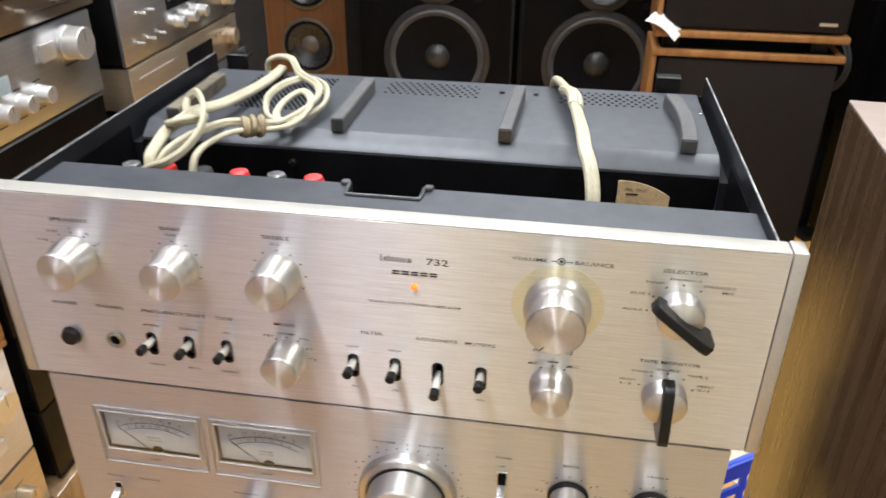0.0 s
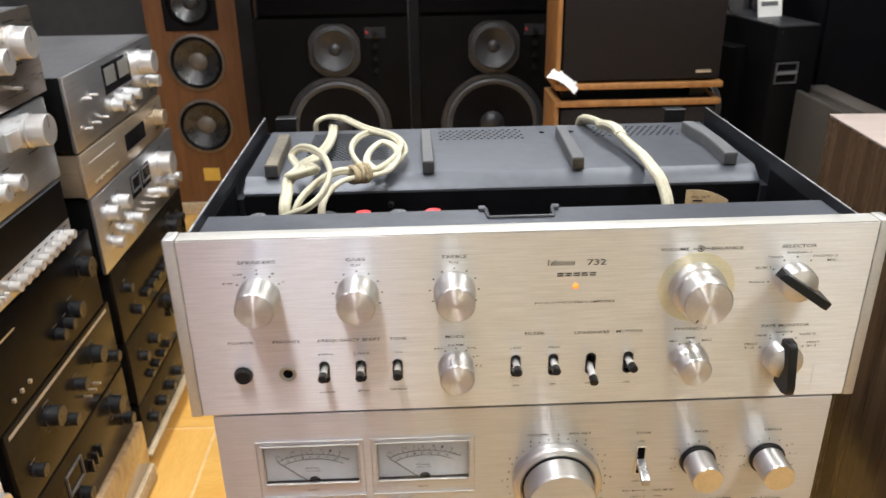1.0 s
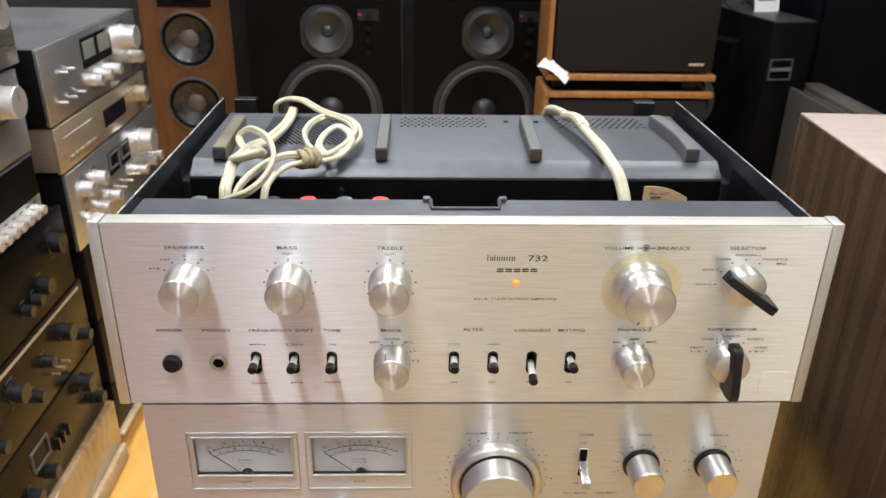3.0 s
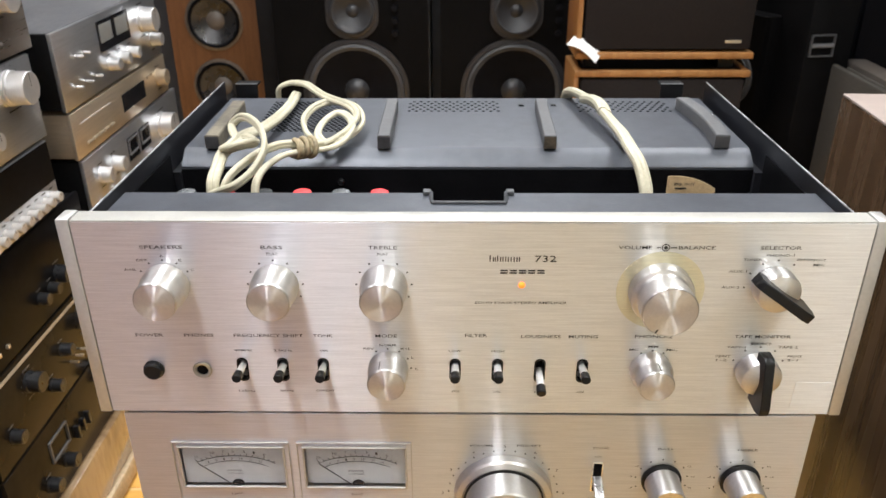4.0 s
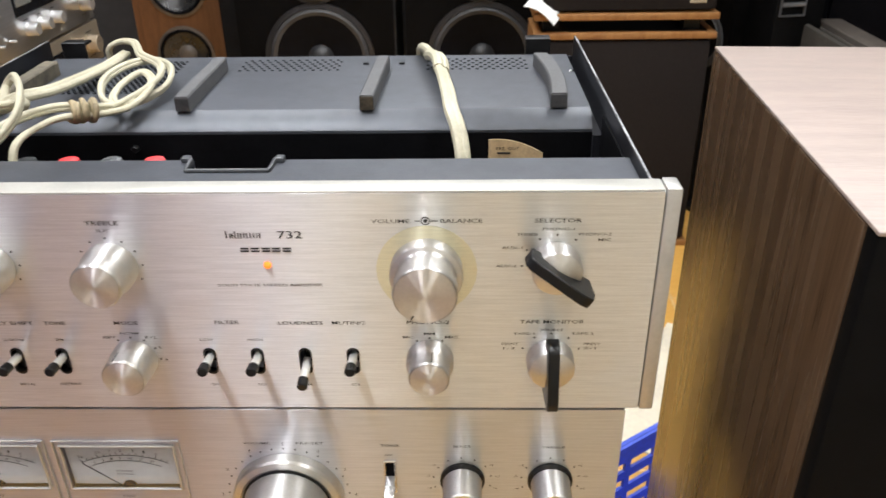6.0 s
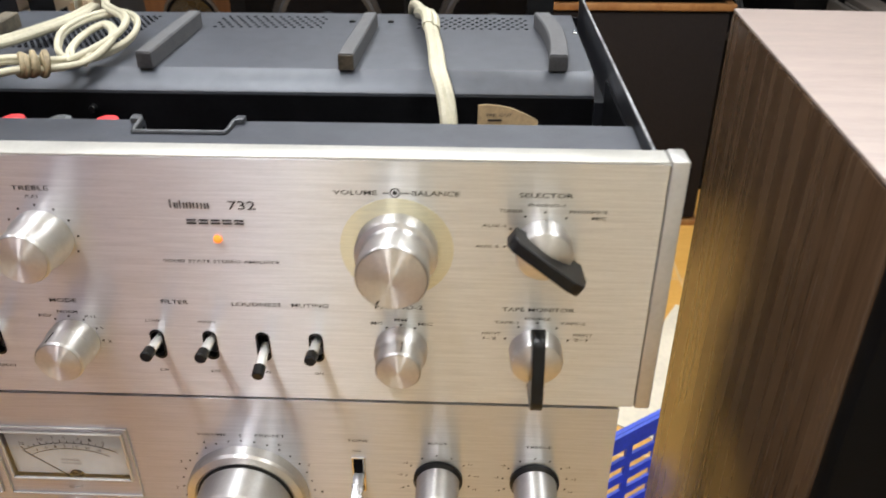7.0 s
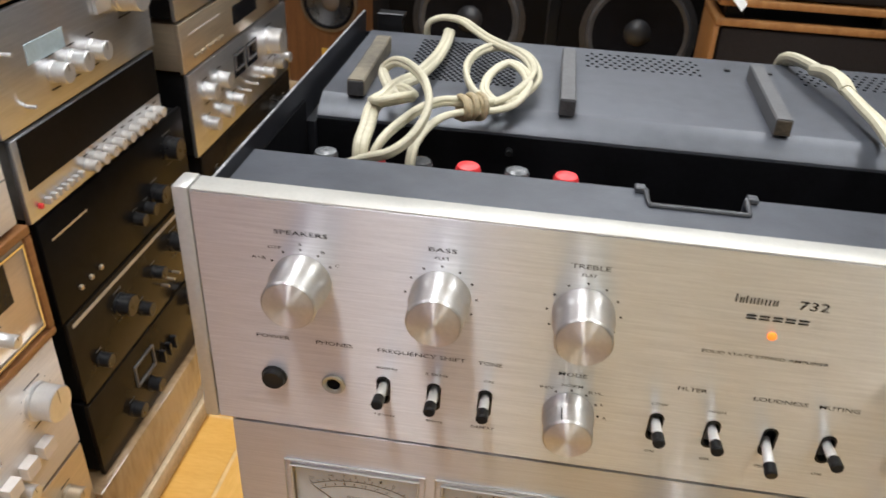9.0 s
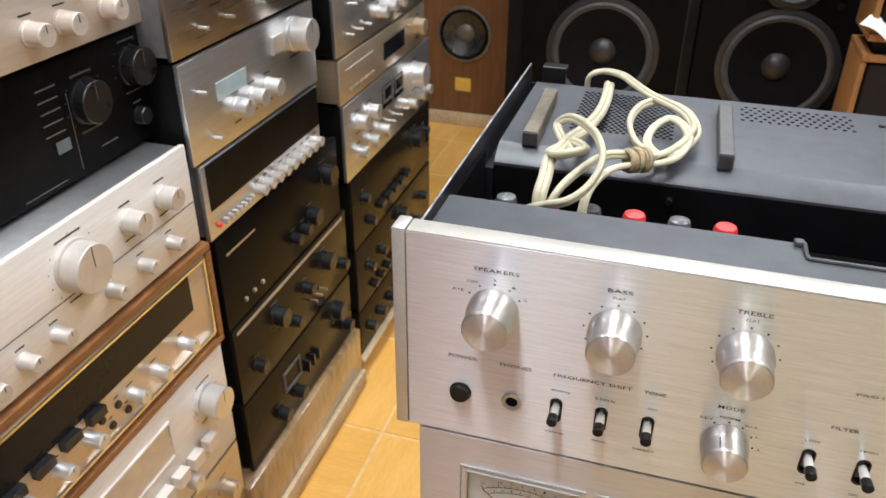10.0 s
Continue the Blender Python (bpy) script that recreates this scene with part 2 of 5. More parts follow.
# ---- structure ----
M_WALL = mat("dark_grey_wall_paint", (0.050, 0.051, 0.056), 0.7, 0, 0.10, 3, 0.1, 120)
M_WALL_PINK = mat("pink_reflector_wall", (0.40, 0.335, 0.385), 0.7, 0, 0.06, 3, 0.1, 120)
M_CEIL = mat("ceiling_board", (0.72, 0.70, 0.66), 0.8, 0, 0.05, 4, 0.1, 200)
M_FLOOR = mat("grout", (0.78, 0.53, 0.24), 0.5, 0, 0.1, 6)
M_TILE = mat("honey_parquet", (0.76, 0.44, 0.115), 0.34, 0, 0.1, 5, 0.05, 60, (1, 6, 1), second=(0.66, 0.345, 0.072), rough_vary=0.06)
M_TILE_B = mat("honey_parquet_cross", (0.79, 0.46, 0.13), 0.34, 0, 0.1, 5, 0.05, 60, (6, 1, 1), second=(0.69, 0.37, 0.08), rough_vary=0.06)
M_TUBE = glow("lamp_diffuser", (1.0, 0.97, 0.95), 4.5)
X0, X1, Y0, Y1 = -1.75, 1.75, -0.74, 2.95

single("floor", B(X0 - 0.1, X1 + 0.1, Y0 - 0.1, Y1 + 0.1, -0.12, -0.002), M_FLOOR, "honey coloured floor with pale joints", "floor", kind="structure")
single("wall_north", B(X0, X1, Y1, Y1 + 0.12, 0, CEIL), M_WALL, "dark grey painted wall behind the loudspeakers", "wall", kind="structure")
M_WALL_WARM = mat("warm_reflector_wall", (0.70, 0.66, 0.535), 0.7, 0, 0.04, 3, 0.1, 120)
# unseen south wall, split into two tints that colour the panel's reflections
single("wall_south", B(X0, -0.12, Y0 - 0.12, Y0, 0, CEIL), M_WALL_PINK, "unseen south wall part, pinkish grey to tint reflections", "wall", kind="structure")
single("wall_south_2", B(-0.12, X1, Y0 - 0.12, Y0, 0, CEIL), M_WALL_WARM, "unseen south wall part, warm white to tint reflections", "wall", kind="structure")
single("wall_west", B(X0 - 0.12, X0, Y0 - 0.12, Y1 + 0.12, 0, CEIL), M_WALL, "dark grey painted wall behind the stacks", "wall", kind="structure")
single("wall_east", B(X1, X1 + 0.12, Y0 - 0.12, Y1 + 0.12, 0, CEIL), M_WALL, "dark grey painted wall", "wall", kind="structure")
single("ceiling", B(X0 - 0.12, X1 + 0.12, Y0 - 0.12, Y1 + 0.12, CEIL, CEIL + 0.1), M_CEIL, "off-white ceiling", "ceiling", kind="structure")


def ceiling_lamp(x, y, length=0.9, power=26.0, turn=90):
    t = thing("ceiling_light", pose(x, y, CEIL, 0, 0, turn), "unseen white linear ceiling light fixture with a glowing diffuser", "lamp", "ceiling lights")
    part("housing", B(-length / 2, length / 2, -0.165, 0.165, -0.05, 0, bevel=0.006), M_WHITE, t)
    part("diffuser", B(-length / 2 + 0.02, length / 2 - 0.02, -0.15, 0.15, -0.062, -0.05), M_TUBE, t, "glowing diffuser")
    d = bpy.data.lights.new("ceiling_lamp", "AREA")
    d.shape, d.size, d.size_y, d.energy, d.color = "RECTANGLE", length, 0.30, power, (0.935, 0.97, 1.0)
    o = new("ceiling_lamp", d)
    o.matrix_basis = pose(x, y, CEIL - 0.07, 0, 0, turn)


# rows of tubes that run north, and one crosswise above the loudspeakers
ceiling_lamp(-0.36, -0.26, 0.9, 32.0)
ceiling_lamp(-1.50, -0.22, 0.9, 10.0)
ceiling_lamp(1.05, -0.22, 0.9, 25.0)
ceiling_lamp(-0.45, 1.10, 0.9, 18.0)
ceiling_lamp(0.62, 1.10, 0.9, 18.0)
# out of view, added to give the amplifier's cover its sheen
ceiling_lamp(0.12, 2.55, 1.1, 19.0, 0)


# ---- the amplifier with the open top ----
AZ = 0.786
amp = thing("stereo_amplifier", pose(0, 0, AZ), "silver brushed-aluminium stereo amplifier with dark steel top, on another amplifier", "amplifier")
H, HW = 0.128, 0.2255

SLOTS = [(-0.134, "up"), (-0.110, "up"), (-0.086, "up"), (-0.008, "up"), (0.017, "up"), (0.042, "down"), (0.067, "up")]
holes = [(x - 0.0027, x + 0.0027, 0.0238, 0.0382) for x, _ in SLOTS]
bm = plate(bmesh.new(), (-0.2175, 0.2175, 0.0, 0.1268), holes, 0.0, 0.010)
panel = part("front_panel", bm, M_PANEL, amp, "horizontally brushed silver front panel with printed scales")
part("top_edge", B(-0.2175, 0.2175, 0.0002, 0.013, 0.1268, H, bevel=0.0006), M_EDGE, amp, "pale satin top edge")
for s in (-1, 1):
    a, b = sorted((s * 0.2180, s * HW))
    part("end_trim", B(a, b, -0.0004, 0.014, -0.001, H + 0.0005, bevel=0.0012), M_CAP, amp, "grey aluminium end strip")
part("slot_backing", B(-0.2, 0.2, 0.012, 0.016, 0.015, 0.045), M_DARKIN, amp, "black inside")

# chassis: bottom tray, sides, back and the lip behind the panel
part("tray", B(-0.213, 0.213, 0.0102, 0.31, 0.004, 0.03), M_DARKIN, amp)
for s in (-1, 1):
    a, b = sorted((s * 0.2145, s * 0.2165))
    bm = bmesh.new()
    v = [(0.0105, 0.004), (0.31, 0.004), (0.31, 0.1235), (0.0105, 0.1235)]
    lo = [bm.verts.new((a, y, z)) for y, z in v]
    hi = [bm.verts.new((b, y, z)) for y, z in v]
    bm.faces.new(lo), bm.faces.new(hi[::-1])
    for i in range(4):
        bm.faces.new((lo[i], hi[i], hi[(i + 1) % 4], lo[(i + 1) % 4]))
    side = part("side_panel", bm, M_CHASSIS, amp, "dark painted steel side")
    # thin strip, paler than the side steel
    part("pale_edge", B(a + 0.0005, b - 0.0005, 0.02, 0.3095, 0.1236, 0.1239), M_PALE_STEEL, side, "thin pale top edge of the side")
part("back_panel", B(-0.2144, 0.2144, 0.3085, 0.31, 0.03, 0.108), M_CHASSIS, amp)

lip = prism(bmesh.new(), [(-0.2144, 0.0132), (0.2144, 0.0132), (0.2144, 0.067), (0.0228, 0.067), (0.0228, 0.0500), (-0.0228, 0.0500), (-0.0228, 0.067), (-0.2144, 0.067)], 0.1145, 0.117)
for v in lip.verts:
    v.co = (v.co.x, v.co.z, v.co.y)
bmesh.ops.bevel(lip, geom=[e for e in lip.edges if all(v.co.z > 0.1165 for v in e.verts)], offset=0.0006, segments=2, affect="EDGES")
box(lip, -0.2144, -0.0228, 0.0655, 0.067, 0.085, 0.1143)
box(lip, 0.0228, 0.2144, 0.0655, 0.067, 0.085, 0.1143)
box(lip, -0.0228, 0.0228, 0.0485, 0.0500, 0.085, 0.1143)
part("front_lip", lip, M_COVER, amp, "dark grey steel lip with a notch")
bm = bmesh.new()
tube(bm, [(-0.0265, 0.064, 0.1186), (-0.0231, 0.063, 0.1186), (-0.0228, 0.060, 0.1183), (-0.0221, 0.0505, 0.1178), (-0.0190, 0.0495, 0.1178), (0, 0.0495, 0.1178), (0.0190, 0.0495, 0.1178), (0.0221, 0.0505, 0.1178), (0.0228, 0.060, 0.1183), (0.0231, 0.063, 0.1186), (0.0265, 0.064, 0.1186)], 0.0012, 8)
box(bm, -0.0280, -0.0231, 0.0615, 0.0665, 0.1172, 0.1200, bevel=0.0005, seg=1)
box(bm, 0.0231, 0.0280, 0.0615, 0.0665, 0.1172, 0.1200, bevel=0.0005, seg=1)
part("bracket", bm, M_WIRE, amp, "bent steel wire bracket round the notch")

# the raised cover with its vents, each vent a field of round holes
CZ, C0, C1 = 0.111, 0.168, 0.303
cov = bmesh.new()
prof = [(0.155, 0.045), (0.155, 0.101), (0.157, 0.1035), (C0, CZ - 0.0003), (C0 + 0.003, CZ), (C1, CZ), (C1, CZ - 0.002), (C0 + 0.003, CZ - 0.002), (0.1572, 0.1012), (0.1572, 0.045)]
for (xa, xb) in ((-0.2085, 0.2085),):
    lo = [cov.verts.new((xa, y, z)) for y, z in prof]
    hi = [cov.verts.new((xb, y, z)) for y, z in prof]
    for i in range(len(prof)):
        j = (i + 1) % len(prof)
        cov.faces.new((lo[i], hi[i], hi[j], lo[j]))
    cov.faces.new(lo), cov.faces.new(hi[::-1])
cover = part("top_cover", cov, M_COVER, amp, "dark grey painted steel cover with a bevelled front edge")
for s in (-1, 1):
    a, b = sorted((s * 0.2085, s * 0.2143))
    part("cover_flange", B(a, b, 0.150, C1, 0.05, 0.0985), M_CHASSIS, amp)
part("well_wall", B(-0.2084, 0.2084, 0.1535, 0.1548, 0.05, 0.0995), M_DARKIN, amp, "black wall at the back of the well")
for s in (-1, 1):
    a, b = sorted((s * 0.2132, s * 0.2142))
    # inner faces near black, darker than the side steel
    part("side_inner_face", B(a, b, 0.068, 0.149, 0.03, 0.112), M_DARKIN, amp, "near-black inner face of the side")
M_HOLE = mat("vent_hole_dark", (0.004, 0.004, 0.005), 0.8, 0, 0.1, 50, spec=0.05)


def vent(x0, x1, y0, y1, step=0.0046, r=0.00145, pitch=0.0037):
    bm = bmesh.new()
    row, y = 0, y0
    while y <= y1:
        x = x0 + (step / 2 if row % 2 else 0)
        while x <= x1:
            ring = [bm.verts.new((x + r * math.cos(k * math.pi / 4), y + r * math.sin(k * math.pi / 4), CZ + 0.00025)) for k in range(8)]
            base = [bm.verts.new((q.co.x, q.co.y, CZ - 0.0004)) for q in ring]
            bm.faces.new(ring)
            for k in range(8):
                bm.faces.new((ring[k], base[k], base[(k + 1) % 8], ring[(k + 1) % 8]))
            x += step
        y += pitch
        row += 1
    tagged(part("vent_grid", bm, M_HOLE, cover, "field of small round vent holes"), kind="stuff")


vent(-0.047, 0.031, 0.2625, 0.294, 0.0063, 0.00135, 0.0057)
vent(-0.165, -0.095, 0.208, 0.292)
vent(0.098, 0.176, 0.2625, 0.294, 0.0063, 0.00135, 0.0057)
for x in (0.049, 0.077):
    part("screw", B(x - 0.0022, x + 0.0022, 0.2765, 0.2809, CZ, CZ + 0.0014, bevel=0.001), M_BLACK, cover, "black screw head")
part("screw", B(0.2045, 0.2078, 0.2515, 0.2545, CZ, CZ + 0.001, bevel=0.0004), M_CHROME, cover, "bare screw head")


def bar(xf, yf, xb, yb, w, material, label, bow=0.0, end=None):
    bm = bmesh.new()
    n, prev = 8, None
    for i in range(n + 1):
        t = i / n
        x, y = xf + (xb - xf) * t + bow * math.sin(math.pi * t), yf + (yb - yf) * t
        ring = [bm.verts.new((x + dx, y, z)) for dx, z in ((-w / 2, CZ + 0.0003), (w / 2, CZ + 0.0003), (w / 2, CZ + 0.0095), (w / 2 - 0.0008, CZ + 0.0105), (-w / 2 + 0.0008, CZ + 0.0105), (-w / 2, CZ + 0.0095))]
        if prev:
            for k in range(6):
                bm.faces.new((prev[k], prev[(k + 1) % 6], ring[(k + 1) % 6], ring[k]))
        else:
            bm.faces.new(ring[::-1])
        prev = ring
    bm.faces.new(prev)
    body = part("rubber_bar", bm, material, amp, label)
    # front end in a darker colour than the rest of the bar
    part("end_face", B(xf - w / 2 + 0.0004, xf + w / 2 - 0.0004, yf - 0.0007, yf - 0.0001, CZ + 0.0006, CZ + 0.0096, bevel=0.0002, seg=1), end or M_ENDGREY, body, "end face darker than the bar")


bar(-0.187, 0.1655, -0.1893, 0.257, 0.0105, M_RUBBER_TAN, "yellowed grey rubber bar")
bar(-0.0605, 0.1655, -0.0609, 0.264, 0.0095, M_RUBBER, "grey rubber bar")
bar(0.0615, 0.1655, 0.0642, 0.264, 0.0095, M_RUBBER, "grey rubber bar", end=M_ENDTAN)
bar(0.1875, 0.1675, 0.1842, 0.268, 0.011, M_RUBBER, "bowed grey rubber bar", 0.004, M_ENDGREY)

for x in (-0.196, 0.186):
    bm = box(bmesh.new(), x - 0.010, x + 0.010, 0.3105, 0.3125, 0.07, 0.1215, bevel=0.0005, seg=1)
    box(bm, x - 0.010, x + 0.010, 0.3125, 0.324, 0.1195, 0.1215)
    rear = part("rear_bracket", bm, M_BLACK, amp, "folded dark steel tab")
    # edge highlight of the tab, set on as a paler strip
    part("pale_edge", B(x - 0.0098, x + 0.0098, 0.3101, 0.3124, 0.1216, 0.1219), M_RUBBER, rear, "pale strip for the edge highlight")

# speaker posts in the well
for x, m, lab in [(-0.1875 + 0.0258 * i, M_RED if i % 2 else M_POST, "red screw cap" if i % 2 else "dark clear screw cap") for i in range(6)]:
    bm = bmesh.new()
    n = 24
    rings = []
    for r, z in ((0.0066, 0.085), (0.0066, 0.1016), (0.0058, 0.1040), (0.0042, 0.1046), (0.0015, 0.1049), (0.0, 0.1049)):
        if r:
            rings.append([bm.verts.new((x + r * (1 + (0.05 if k % 2 and r > 0.0063 else 0)) * math.cos(2 * math.pi * k / n), 0.100 + r * math.sin(2 * math.pi * k / n), z)) for k in range(n)])
    for a, b in zip(rings, rings[1:]):
        for k in range(n):
            bm.faces.new((a[k], a[(k + 1) % n], b[(k + 1) % n], b[k]))
    bm.faces.new(rings[-1])
    bm.faces.new(rings[0][::-1])
    post = part("binding_post", bm, m, amp, lab)
    part("shaft", L([(0.0, -0.0), (0.0035, 0.0), (0.0035, 0.02), (0, 0.02)], seg=12), M_CHROME, post).matrix_basis = pose(x, 0.100, 0.085, 90)
part("well_screw", L([(0.0, 0.0), (0.0024, 0.0), (0.0024, 0.003), (0.0018, 0.004), (0, 0.004)], at=(-0.0915, 0.1534, 0.0905), seg=16), M_BLACK, amp, "small dark screw head")
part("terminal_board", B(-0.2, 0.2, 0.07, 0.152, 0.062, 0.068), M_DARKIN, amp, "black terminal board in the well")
bm = bmesh.new()
pts = [(0.1405 + 0.034 * t, 0.1035 + 0.004 * t - 0.013 * t * t) for t in [i / 12 for i in range(13)]]
prism(bm, [(0.1405, 0.066)] + pts + [(0.1745, 0.066)], 0.1300, 0.1307)
tag = part("paper_label", bm, M_LABEL, amp, "curled tan paper sticker with dark print")
words("PRE  OUT", 0.1525, 0.1297, 0.0978, 0.0142, 0.0019, tag)
for x, w, z in ((0.1500, 0.008, 0.0948),):
    part("print_bar", B(x - w / 2, x + w / 2, 0.1296, 0.1299, z - 0.0005, z + 0.0005), M_INK, tag)

# knobs: a turned body with a flange, a spun face that is slightly dished, and a pointer line
def knob(x, z, rb, rf, depth, angle, parent, body=None, face=None, name="knob", label="turned aluminium knob with a spun face", line=True, dish=-0.0014, y0=0.0):
    k = part(name, L([(0.0, 0.0003), (rb, 0.0003), (rb, depth * 0.34), (rb - 0.0006, depth * 0.40), (rf + 0.0004, depth * 0.44), (rf, depth * 0.50), (rf, depth - 0.0008), (rf - 0.0007, depth), (rf - 0.0009, depth - 0.0003), (0, depth - 0.0030)]), body or M_KNOB, parent, label, at=(x, y0, z))
    part("face", L([(rf - 0.0009, depth + 0.00015), (0.0, depth + 0.00015 - dish)]), face or M_SPUN, k, "spun aluminium face")
    if line:
        bm = box(bmesh.new(), -0.00022, 0.00022, -depth + 0.0012, -depth * 0.52, rf - 0.0003, rf + 0.0003)
        bmesh.ops.rotate(bm, verts=bm.verts, cent=(0, 0, 0), matrix=Matrix.Rotation(radians(angle), 3, "Y"))
        part("pointer_line", bm, M_INK, k)
    return k


KZ, KL = 0.0885, 0.0325
for x, ang in ((-0.1705, -12), (-0.109, 20), (-0.048, -25)):
    knob(x, KZ, 0.0132, 0.0120, 0.0205, ang, amp, line=False)
knob(-0.0475, KL, 0.0118, 0.0111, 0.0178, -20, amp)
knob(0.1070, KL, 0.0122, 0.0104, 0.0180, 8, amp)
part("lacquer_ring", L([(0.0245, 0.0), (0.0245, 0.00025), (0.0, 0.00025), ], at=(0, 0, 0), seg=56), M_RING, amp, "yellowed round mark on the panel", at=(0.1065, 0, 0.0855))
vol = part("volume_knob", L([(0.0, 0.0004), (0.0178, 0.0004), (0.0178, 0.0062), (0.0172, 0.0074), (0.0150, 0.0082), (0.0143, 0.0094), (0.0146, 0.0125), (0.0153, 0.0160), (0.0153, 0.0232), (0.0147, 0.024), (0.0144, 0.0237), (0, 0.0205)], seg=56), M_KNOB, amp, "two-tier turned aluminium volume knob", at=(0.1065, 0, 0.0855))
part("face", L([(0.0144, 0.0241), (0.0, 0.0258)], seg=56), M_SPUN, vol, "spun aluminium face")
bm = box(bmesh.new(), -0.0004, 0.0004, -0.0244, -0.0238, -0.0142, -0.0115)
bmesh.ops.rotate(bm, verts=bm.verts, cent=(0, 0, 0), matrix=Matrix.Rotation(radians(28), 3, "Y"))
part("pointer_line", bm, M_INK, vol)


def lever_knob(x, z, angle):
    k = part("selector_knob", L([(0.0, 0.0003), (0.0122, 0.0003), (0.0120, 0.009), (0.0112, 0.0105), (0.0, 0.0150)], seg=44), M_KNOB, amp, "aluminium selector knob with a black blade", at=(x, 0, z))
    bm = bmesh.new()
    pr = [(-0.0168, 0.006), (-0.0175, 0.0140), (-0.0148, 0.0170), (0.0125, 0.0225), (0.0175, 0.0215), (0.0195, 0.0150), (0.0175, 0.004)]
    w = 0.0035
    lo = [bm.verts.new((-w * (0.8 if d > 0.012 else 1), -d, -l)) for l, d in pr]
    hi = [bm.verts.new((w * (0.8 if d > 0.012 else 1), -d, -l)) for l, d in pr]
    bm.faces.new(lo), bm.faces.new(hi[::-1])
    for i in range(len(pr)):
        j = (i + 1) % len(pr)
        bm.faces.new((lo[i], hi[i], hi[j], lo[j]))
    bmesh.ops.bevel(bm, geom=list(bm.edges), offset=0.0005, segments=1, affect="EDGES")
    bmesh.ops.rotate(bm, verts=bm.verts, cent=(0, 0, 0), matrix=Matrix.Rotation(radians(angle), 3, "Y"))
    part("blade", bm, M_BLACK, k, "black pointer blade")


lever_knob(0.169, KZ + 0.0005, -56)
lever_knob(0.169, KL, 0)


M_STICKER = mat("clear_sticker_film", (0.775, 0.785, 0.805), 0.38, 0.92, 0.05, 28, 0.04, 90, BRUSH, aniso=1.0, tangent="UV")
M_LEVER = mat("satin_lever_metal", (0.82, 0.81, 0.79), 0.32, 0.6, 0.04, 60, rough_vary=0.05)


def toggle(x, state):
    up = 1 if state == "up" else -1
    bm = bmesh.new()
    bz = 0.031
    tip = Vector((x, -0.0152, bz + up * 0.0048 - 0.001))
    root = Vector((x, 0.004, bz + up * 0.002))
    way = (tip - root).normalized()
    q = way.to_track_quat("-Y", "Z").to_matrix().to_4x4()
    ln = (tip - root).length
    s = part("switch_lever", L([(0.0, 0.0), (0.0021, 0.0), (0.0024, ln * 0.7), (0.0, ln * 0.7)], seg=18), M_LEVER, amp, "small chrome toggle lever with a black tip")
    s.matrix_basis = Matrix.Translation(root) @ q
    part("tip", L([(0.0, ln * 0.7), (0.0028, ln * 0.7), (0.0028, ln - 0.0006), (0.0022, ln), (0.0, ln)], seg=18), M_BLACK, s, "black tip")
    bm = bmesh.new()
    n = 24

    def stadium(r, half):
        return [(math.cos(math.pi * 2 * i / n) * r, math.sin(math.pi * 2 * i / n) * r + (half if i < n / 2 else -half)) for i in range(n)]

    a = [bm.verts.new((x + cx, -0.0002, 0.031 + cz)) for cx, cz in stadium(0.0034, 0.0050)]
    b = [bm.verts.new((x + cx, -0.0003, 0.031 + cz)) for cx, cz in stadium(0.0026, 0.0046)]
    c = [bm.verts.new((x + cx, 0.004, 0.031 + cz)) for cx, cz in stadium(0.0026, 0.0046)]
    for i in range(n):
        j = (i + 1) % n
        bm.faces.new((a[i], a[j], b[j], b[i]))
        bm.faces.new((b[i], b[j], c[j], c[i]))
    part("slot_rim", bm, M_BLACK, amp, "black rounded slot rim")


for x, st in SLOTS:
    toggle(x, st)
pw = part("power_button", L([(0.0, 0.0003), (0.0062, 0.0003), (0.0062, 0.0012), (0.0056, 0.0016), (0.0053, 0.0036), (0.0047, 0.0042), (0.0, 0.0038)], seg=36), M_BLACK, amp, "round black push button", at=(-0.187, 0, 0.031))
jk = part("phones_jack", L([(0.0030, 0.0004), (0.0055, 0.0004), (0.0057, 0.0010), (0.0050, 0.0016), (0.0036, 0.0013), (0.0032, 0.0004)], seg=36), M_JACK, amp, "metal headphone socket ring", at=(-0.158, 0, 0.031))
part("socket_hole", L([(0.0, 0.0006), (0.0034, 0.0006)], seg=24), M_HOLE, jk, "dark socket hole")
led = part("indicator_lamp", L([(0.0019, 0.0002), (0.0018, 0.0010), (0.0011, 0.0016), (0.0, 0.0018)], seg=20), M_LED, amp, "small glowing amber indicator lamp", at=(0.029, 0, 0.089))

part("clear_sticker", B(0.194, 0.2155, -0.00012, 0.0, 0.005, 0.0235), M_STICKER, amp, "faint clear sticker")

# printed scales
CAPS = 0.0021
PY = -0.00025
